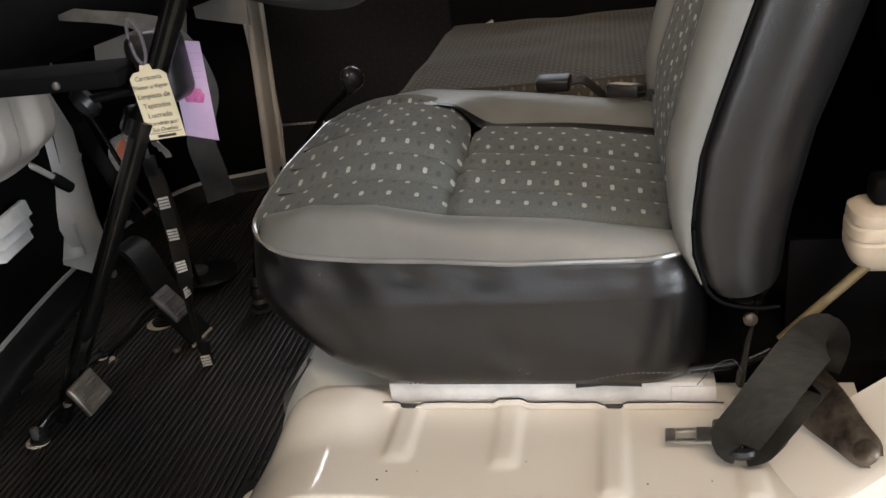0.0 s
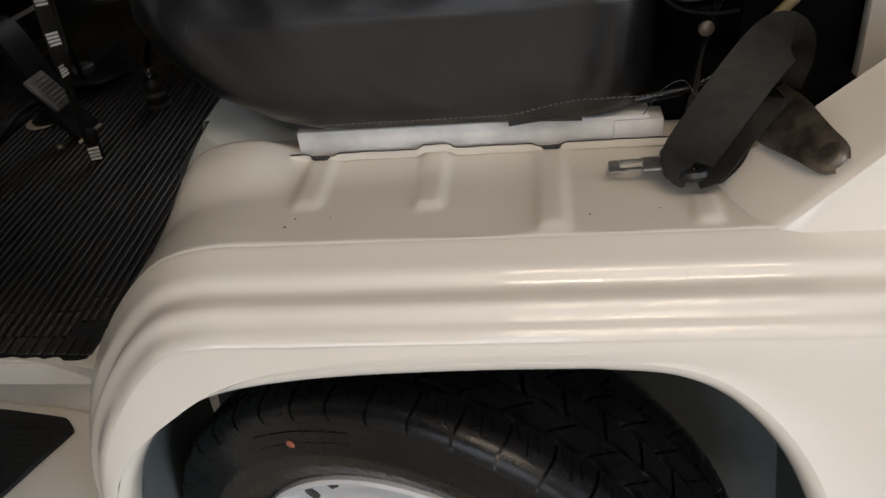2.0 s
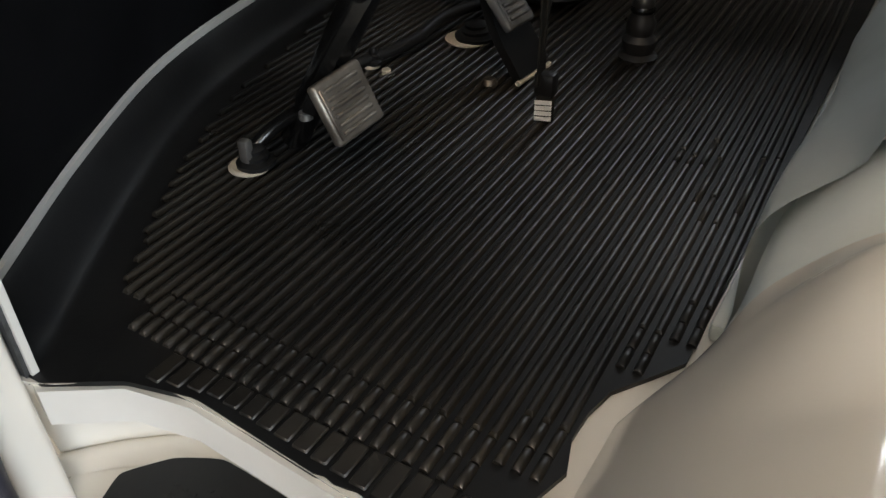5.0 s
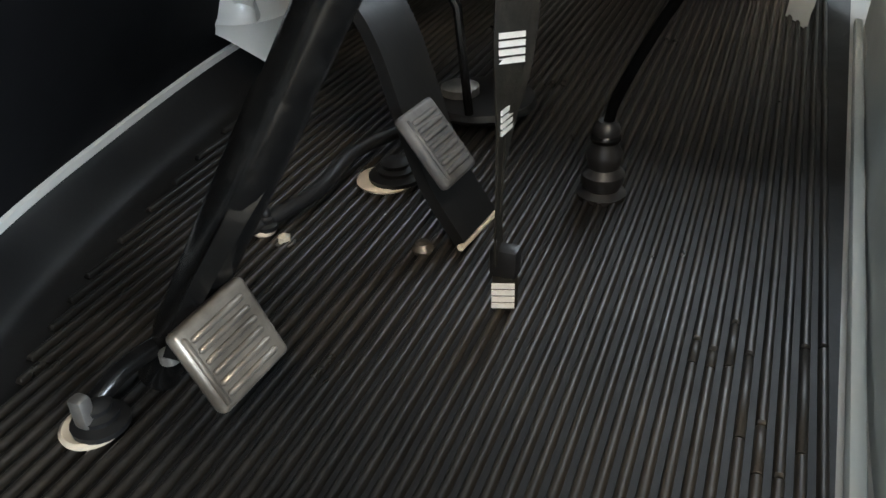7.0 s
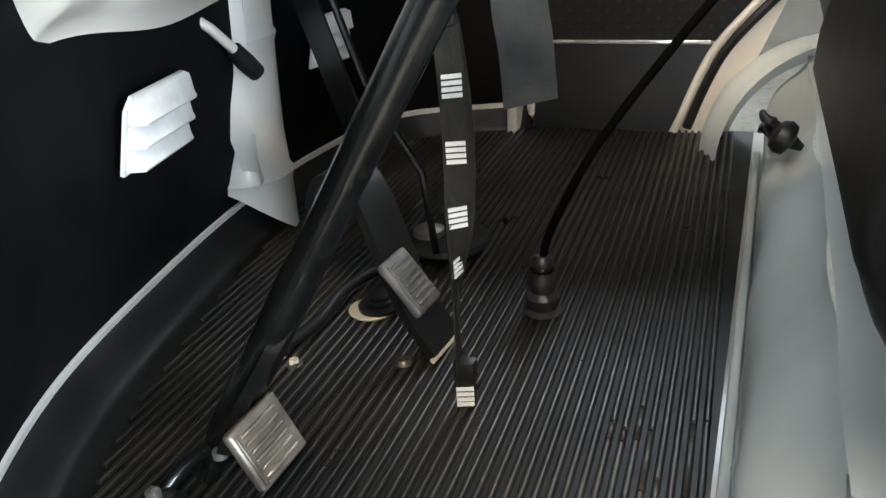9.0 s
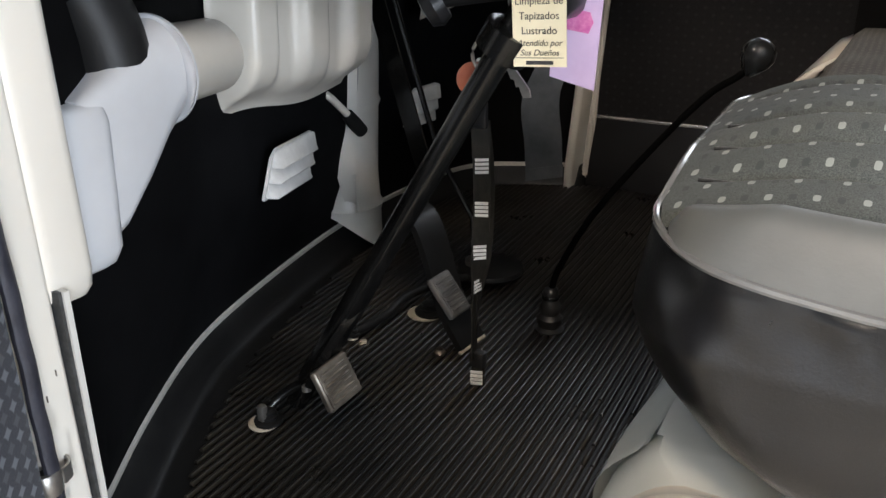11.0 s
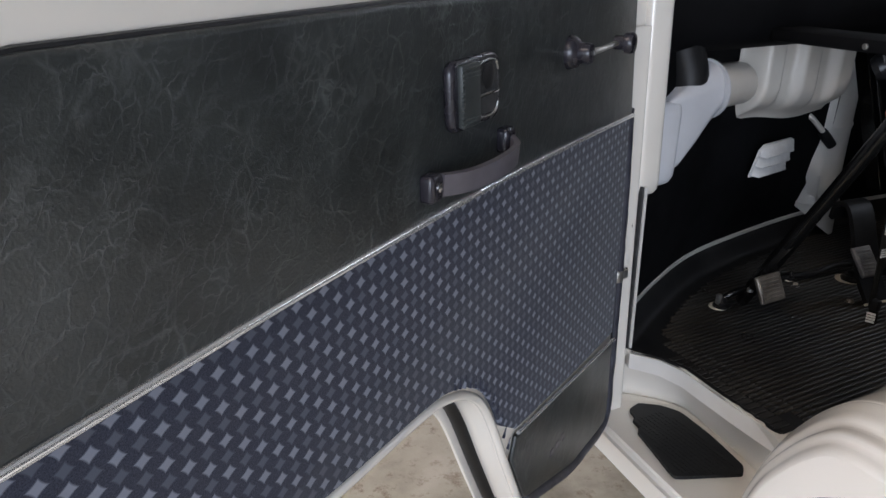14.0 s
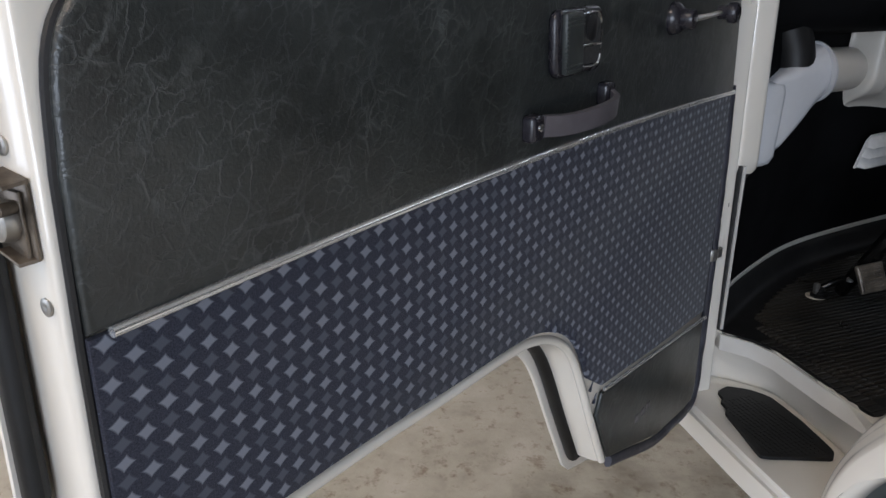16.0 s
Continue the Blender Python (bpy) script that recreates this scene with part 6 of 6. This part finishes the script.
def right_door():
    rd = thing("door_2", "closed far door with shade-darkened cloth panel and chrome strip", "door", kind="structure")
    part("lower_panel", plate([(-0.375, 0.56), (-0.125, 0.56), (-0.112, 0.59), (-0.06, 0.715), (-0.355, 0.717)], 1.745, 1.76), LEATHER, rd)
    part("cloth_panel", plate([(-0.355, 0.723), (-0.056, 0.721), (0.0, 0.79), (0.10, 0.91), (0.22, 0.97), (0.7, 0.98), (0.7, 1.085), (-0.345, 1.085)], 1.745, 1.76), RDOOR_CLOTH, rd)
    part("chrome_strip", box(-0.356, -0.062, 1.741, 1.747, 0.716, 0.7235, 0.002), STRIP, rd)
    # black sheet added over the pale side to keep it dark
    part("side_dark_sheet", box(0.12, 0.98, 1.735, 1.742, 0.60, 1.085), KICK, rd, "black sheet beside the bench")
    part("shell", plate([(-0.39, 0.56), (-0.06, 0.555), (0.0, 0.66), (0.05, 0.785), (0.12, 0.89), (0.22, 0.945), (0.75, 0.955), (0.75, 1.10), (-0.345, 1.10)], 1.758, 1.80), WHITE, rd)
    part("frame_lip", tube([(-0.375, 1.742, 0.585), (-0.345, 1.742, 0.97), (-0.32, 1.742, 1.3)], 0.006, 8), WHITE_IN, rd)
    part("frame_lip", tube(spline([(-0.115, 1.735, 0.565), (-0.104, 1.735, 0.595), (-0.08, 1.735, 0.66), (-0.052, 1.735, 0.717), (0.004, 1.735, 0.785), (0.08, 1.735, 0.86), (0.22, 1.735, 0.93)], 5), 0.006, 8), WHITE_IN, rd)
    part("seal", tube(spline([(-0.092, 1.728, 0.575), (-0.068, 1.728, 0.645), (-0.036, 1.728, 0.712), (0.02, 1.728, 0.78), (0.09, 1.728, 0.85)], 5), 0.008, 8), RUBBER_DARK, rd)
    rp = thing("right_pillar", "white painted far door pillar", "car body", kind="structure")
    part("body", loft([[(x + dx, y, z) for x, y in rounded(-0.416, -0.396, 1.71, 1.80, 0.006, 3)] for z, dx in ((0.5, 0.0), (0.60, 0.002), (1.0, 0.038), (1.5, 0.06))], True, (True, True)), WHITE_IN, rp)
    part("sill", box(-0.18, -0.05, 1.797, 1.84, 0.50, 0.562, 0.004), WHITE_IN, rp)
    part("upper_gusset", plate([(-0.52, 1.02), (-0.36, 0.985), (-0.35, 1.10), (-0.52, 1.10)], 1.69, 1.70, 0.003), WHITE_IN, rp)


right_door()

# ---- open driver's door ----
DOOR_M = Matrix.Translation((-0.322, 0.364, 0)) @ pose(0, 0, 0, 0, 0, -54.5)


def arc_pts(pts, n=5):
    return [(p.x, p.y) for p in spline([(*q, 0) for q in pts], n)]


def left_door():
    dr = thing("door_1", "cream van door standing open with black and star cloth trim", "door", DOOR_M, kind="structure")
    cut = arc_pts([(1.115, 0.833), (0.91, 0.829), (0.79, 0.822), (0.68, 0.817), (0.62, 0.809), (0.56, 0.783), (0.514, 0.736), (0.455, 0.625), (0.408, 0.537)], 5)
    top = [(0.026, 1.167), (0.30, 1.19), (0.70, 1.2035), (1.02, 1.204)]
    corner = arc_pts([(1.02, 1.204), (1.065, 1.199), (1.094, 1.184), (1.109, 1.155), (1.1145, 1.10)], 4)
    # shell: pressed body of the door, 75 mm deep
    foot = [(0.40, 0.53), (0.205, 0.462), (0.08, 0.445), (0.03, 0.442), (0.012, 0.47), (0.0, 0.70), (-0.004, 0.98), (0.01, 1.16)]
    sh = [(x + 0.004, z - 0.007) for x, z in cut[4:]] + foot
    shell = [(1.1245, 0.826)] + sh + [(0.03, 1.62), (1.119, 1.62)]
    part("shell", plate(shell, -0.001, -0.050, 0.009, seg=3), WHITE, dr, "cream enamelled door body")
    seal = [(1.1325 - 0.008 * (z - 1.05), z) for z in np.linspace(1.6, 0.85, 14)] + [(1.122, 0.823)] + [(x + 0.003, z - 0.012) for x, z in cut[4:]] + [(0.40, 0.525), (0.205, 0.455), (0.05, 0.438)]
    part("weatherstrip", tube([(x, -0.044, z) for x, z in seal], 0.0095, 10, squash=0.8), RUBBER_DARK, dr, "black rubber weatherstrip")
    skin = [(1.143, 0.80)] + [(x + 0.012, z - 0.028) for x, z in cut[6:]] + [(0.40, 0.49), (0.20, 0.43), (0.02, 0.41), (-0.006, 0.60), (-0.008, 1.0), (0.0, 1.62), (1.131, 1.62)]
    part("outer_skin", plate(skin, -0.053, -0.058, 0.002), WHITE, dr, "cream enamelled outer skin")
    # soft seal along the hinge side and the foot
    rim = [(0.004, 1.0), (-0.003, 0.90), (-0.004, 0.78), (0.0, 0.66), (0.004, 0.56), (0.008, 0.50), (0.013, 0.465), (0.028, 0.441), (0.06, 0.436), (0.13, 0.446), (0.205, 0.456), (0.30, 0.490), (0.395, 0.525)]
    part("edge_seal", tube([(x - 0.004, 0.002 + 0.0015 * noise.noise((z * 30, x * 30, 0)), z - 0.003) for x, z in arc_pts(rim, 6)], 0.0085, 10, squash=0.7, up=(0, 1, 0)), SEAL_BLUE, dr, "soft blue-black rubber seal")
    # arch flange: rolled white edge round the cut-out
    part("arch_flange", tube([(x, -0.001, z - 0.004) for x, z in cut[2:]], 0.0055, 10), WHITE, dr)
    # upper trim of artificial leather, softly padded
    strip = [(1.103, 1.0145), (0.83, 1.017), (0.5, 1.012), (0.2, 1.0), (0.012, 0.990)]
    up = top + corner[1:] + [(1.115, 1.0155)] + strip[1:]
    part("upper_trim", plate(up, 0.0, 0.009, 0.005, seg=3), CREASED, dr, "black creased artificial leather")
    edge = [(0.013, 0.991), (0.019, 1.06)] + top + corner[1:] + [(1.1165, 1.0), (1.117, 0.92), (1.117, 0.836)]
    part("trim_edge", tube([(x, 0.001, z) for x, z in edge], 0.003, 8), LEATHER, dr)
    # cloth panel
    s2 = [(0.024, 0.607), (0.24, 0.637), (0.44, 0.664)]
    cl = [(1.115, 1.0135)] + [(x, z - 0.001) for x, z in strip[1:]] + [(0.016, 0.80), (0.026, 0.618)] + [(x, z + 0.004) for x, z in s2[1:]] + [(x - 0.002, z + 0.006) for x, z in reversed(cut) if z > 0.675] + [(1.1155, 0.84)]
    part("cloth_panel", plate(cl, 0.0, 0.0065, 0.003, seg=2), DOOR_CLOTH, dr, "blue-black cloth with grey stars")
    lo = [(0.024, 0.60), (0.24, 0.63), (0.438, 0.656)] + [(x - 0.003, z + 0.002) for x, z in cut if z < 0.65][1:] + [(0.40, 0.535), (0.205, 0.468), (0.08, 0.452), (0.04, 0.450), (0.028, 0.47)]
    part("lower_trim", plate(lo, 0.0, 0.007, 0.004, seg=3), CREASED, dr, "black artificial leather")
    for a in (strip, s2):
        part("chrome_strip", tube([(x, 0.0095, z) for x, z in arc_pts(a, 6)], 0.0034 if a is strip else 0.0028, 10), STRIP, dr, "half-round chrome strip")
    # faint worn marks pressed into the lower trim
    for k in range(3):
        part("pressed_mark", box(0.255 + 0.022 * k, 0.268 + 0.022 * k, 0.0068, 0.0076, 0.545, 0.556, 0.001, 1), STRAP_GREY, dr)
    # puckered cloth pleats over the cut-out
    bm = bmesh.new()
    for k, (x, z) in enumerate(cut):
        if 0.46 < x < 0.62:
            d = Vector((-0.6 * (0.62 - x) / 0.16, 1.0)).normalized()
            tube([(x + 0.002 * math.sin(k * 5), 0.0066, z + 0.008), (x + d.x * 0.016, 0.0066, z + 0.008 + d.y * 0.014)], [0.0022, 0.0004], 6, bm)
    part("pleat", bm, DOOR_CLOTH, dr)
    # inner handle in its bezel: ribbed lever plate, finger recess painted dark, bright lock slide
    def lean(pts):
        return [(x + 0.06 * (z - 1.115), z) for x, z in pts]

    hd = part("handle_bezel", plate(lean(rounded(0.532, 0.632, 1.086, 1.150, 0.012, 5)), 0.008, 0.019, 0.005, seg=3), PLASTIC_VIOLET, dr, "dark shiny handle bezel")
    # flat ink-dark plate paints the shade of a finger recess
    part("recess", plate(lean(rounded(0.540, 0.585, 1.095, 1.142, 0.008, 4)), 0.0188, 0.0194), INK, hd)
    part("finger_cup", moved(lathe([(0.001, 0.0), (0.012, 0.0), (0.013, 0.0015), (0.008, 0.003), (0.001, 0.0034)], 18), pose(0.563, 0.0194, 1.130, -90, 0, 0)), PLASTIC, hd)
    for pts in (((0.586, 1.143), (0.560, 1.1445), (0.545, 1.142), (0.539, 1.134)), ((0.586, 1.0935), (0.560, 1.092), (0.545, 1.0945), (0.5395, 1.102))):
        part("bezel_rim", tube([(x, 0.0195, z) for x, z in arc_pts(lean(pts), 4)], 0.0015, 8), CHROME, hd)
    part("lock_slide", box(0.541, 0.586, 0.0192, 0.0225, 1.112, 1.1155, 0.0014, 2), CHROME, hd)
    lv = part("lever", plate(lean(rounded(0.586, 0.622, 1.090, 1.147, 0.003, 2)), 0.018, 0.0245, 0.002, seg=2), LEVER_GREY, hd, "grey ribbed lever plate")
    for k in range(13):
        z = 1.093 + 0.004 * k
        part("grip_rib", box(0.6185, 0.6225, 0.0225, 0.0255, z, z + 0.002, 0.0005, 1), LEVER_GREY, lv)
    for z in (1.0935, 1.0972, 1.1345, 1.1382, 1.142):
        part("grip_rib", box(0.588, 0.617, 0.0243, 0.0256, z, z + 0.0018, 0.0005, 1), LEVER_GREY, lv)
    # pull strap
    pl = part("pull_strap", ribbon(spline([(0.655, 0.020, 1.048), (0.62, 0.032, 1.046), (0.57, 0.038, 1.047), (0.525, 0.034, 1.049), (0.505, 0.018, 1.053)], 6), (0, 0.1, 1), 0.020, 0.006), STRAP_GREY, dr, "dark grey pull strap")
    for x, z in ((0.665, 1.048), (0.508, 1.058)):
        part("end_cap", box(x - 0.012, x + 0.010, 0.006, 0.022, z - 0.014, z + 0.012, 0.005, 3), PLASTIC_VIOLET, pl)
        part("screw", moved(lathe([(0.004, 0), (0.004, 0.002), (0.001, 0.003)], 12), pose(x - 0.002, 0.0215, z, -90, 0, 0)), CHROME, pl)
    # window crank
    ck = part("window_crank", moved(lathe([(0.002, 0.0), (0.020, 0.0), (0.0205, 0.004), (0.017, 0.012), (0.0125, 0.015), (0.0125, 0.026), (0.011, 0.029), (0.002, 0.029)], 28), pose(0.312, 0.008, 1.121, -90, 0, 0)), PLASTIC_VIOLET, dr)
    part("arm", tube([(0.305, 0.033, 1.121), (0.262, 0.038, 1.1225), (0.218, 0.040, 1.124)], [0.0065, 0.005, 0.005], 10, squash=0.6), STEEL, ck)
    part("grip", moved(lathe([(0.004, 0.0), (0.009, 0.0), (0.0095, 0.012), (0.0135, 0.014), (0.014, 0.022), (0.012, 0.025), (0.003, 0.026)], 18), pose(0.218, 0.036, 1.124, -90, 0, 0)), PLASTIC_VIOLET, ck)
    # latch on the end face
    lt = part("latch", plate(rounded(-0.0105, 0.0105, -0.0215, 0.0215, 0.002, 2), 0, 0.002, 0.0007), RUSTY, dr, "tarnished steel latch", pose(1.1232, -0.0175, 1.0785, 0, 0, -90))
    part("guard", plate([(0.012 + 0.013 * math.cos(a), -0.003 + 0.018 * math.sin(a)) for a in (math.pi * (k / 12 - 0.5) for k in range(13))] + [(-0.006, 0.015), (-0.006, -0.021)], 0.002, 0.0045, 0.0008), RUSTY, lt)
    part("roof", loft([[(-0.0105, 0.0, 0.0195), (-0.0105, 0.0, 0.0215), (-0.009, 0.0125, 0.020), (-0.009, 0.0125, 0.018)], [(0.012, 0.0, 0.0225), (0.012, 0.0, 0.0245), (0.013, 0.0125, 0.0225), (0.013, 0.0125, 0.0205)]], True, (True, True)), RUSTY, lt)
    part("claw", moved(lathe([(0.002, 0), (0.0105, 0.0), (0.0115, 0.003), (0.010, 0.0075), (0.0045, 0.009), (0.002, 0.0085)], 18), pose(0.006, 0.004, -0.001, -90, 0, 0)), STEEL, lt)
    part("pin", moved(lathe([(0.0035, 0), (0.0035, 0.011), (0.002, 0.012), (0.0005, 0.012)], 12), pose(-0.002, 0.002, 0.007, -90, 0, 0)), RUSTY, lt)
    part("finger", loft([[(-0.009, 0.002, -0.0215), (0.012, 0.002, -0.0175), (0.012, 0.002, -0.016), (-0.009, 0.002, -0.0195)], [(-0.006, 0.010, -0.0225), (0.010, 0.011, -0.017), (0.010, 0.011, -0.0155), (-0.006, 0.010, -0.0205)]], True, (True, True)), RUSTY, lt)
    for z in (1.114, 1.031):
        part("screw", moved(lathe([(0.0052, 0), (0.0052, 0.0012), (0.0035, 0.002), (0.001, 0.0014)], 14), pose(1.1228, -0.026 + 0.014 * (z < 1.1), z, 0, 90, 0)), STEEL, dr)


left_door()


def parked_car():
    pc = thing("parked_car", "pale parked car standing further off in the workshop", "car", pose(-3.85, -1.50, GROUND_Z, 0, 0, 0))
    rings = []
    for x, w, h0, h1 in ((0.0, 0.72, 0.32, 0.70), (-0.04, 0.80, 0.24, 0.80), (-0.5, 0.82, 0.2, 0.92), (-1.1, 0.82, 0.2, 0.98), (-3.6, 0.82, 0.2, 0.98), (-3.8, 0.76, 0.3, 0.9)):
        rings.append([(x, y, z) for y, z in rounded(-w, w, h0, h1, 0.08, 4)])
    part("body", loft(rings, True, (True, True)), CAR_GREY, pc)
    rings = [[(x, y, z) for x, y in rounded(-3.3 - i, -1.0 + i * 1.2, -0.7 - i * 0.1, 0.7 + i * 0.1, 0.15, 4)] for z, i in ((1.45, -0.25), (1.40, -0.15), (0.96, 0.05))]
    part("cabin", loft(rings, True, (True, True)), PLASTIC, pc)
    gr = part("grille", box(0.0, 0.012, -0.45, 0.45, 0.58, 0.70, 0.004), PLASTIC, pc)
    for k in range(5):
        part("slat", box(0.012, 0.02, -0.44, 0.44, 0.59 + 0.022 * k, 0.60 + 0.022 * k, 0.002, 1), CAR_GREY, gr)
    part("bumper", box(-0.02, 0.07, -0.82, 0.82, 0.17, 0.29, 0.03, 3), CAR_GREY, pc)
    pt = part("number_plate", box(0.012, 0.018, -0.2, 0.2, 0.33, 0.44, 0.002, 1), PRINT, pc, "white plate with dark bars")
    for k in range(6):
        part("bar", box(0.0182, 0.0195, -0.16 + 0.055 * k, -0.125 + 0.055 * k, 0.352, 0.418), INK, pt)
    for y in (-0.62, 0.62):
        part("headlight", box(0.0, 0.02, y - 0.12, y + 0.12, 0.57, 0.71, 0.01), CHROME, pc)
    for x in (-0.75, -3.0):
        for y in (-0.74, 0.74):
            w = part("wheel", moved(lathe([(0.15, -0.08), (0.28, -0.08), (0.29, 0), (0.28, 0.08), (0.15, 0.08)], 32), pose(x, y, 0.29, 90, 0, 0)), TYRE, pc)
            part("rim", moved(lathe([(0.01, -0.06), (0.17, -0.06), (0.17, 0.06), (0.01, 0.06)], 24), pose(x, y, 0.29, 90, 0, 0)), STEEL_RIM, w)


parked_car()

tagged(part("floor_crack", ribbon(spline([(-3.4, -2.2, GROUND_Z), (-2.4, -1.55, GROUND_Z), (-1.70, -1.06, GROUND_Z), (-0.96, -0.25, GROUND_Z), (-0.5, 0.25, GROUND_Z)], 12), (1, -0.8, 0), 0.014, 0.004), GLUE), "pale crumbling joint in the concrete floor", "floor", kind="structure")
tagged(part("van_side", box(0.73, 3.2, 1.78, 1.80, 0.2, 1.9), WHITE), "cream far side of the van body", "car body", kind="structure")
tagged(part("cab_rear_wall", box(0.98, 1.0, 0.50, 1.78, 0.6, 1.9), KICK), "black rear wall of the cab", "wall", kind="structure")
tagged(part("cab_roof", box(-0.28, 1.0, 0.42, 1.8, 1.9, 1.93), WHITE_IN), "white roof of the cab", "ceiling", kind="structure")
# out-of-view panel added to block light from the cab and bounce it doorwards
tagged(part("van_side_near", plate([(1.262, 0.1), (3.2, 0.1), (3.2, 1.9), (1.84, 1.9), (1.262, 1.318)], 0.4145, 0.435), WHITE), "unseen cream near side of the van, shading the cab", "car body", kind="structure")
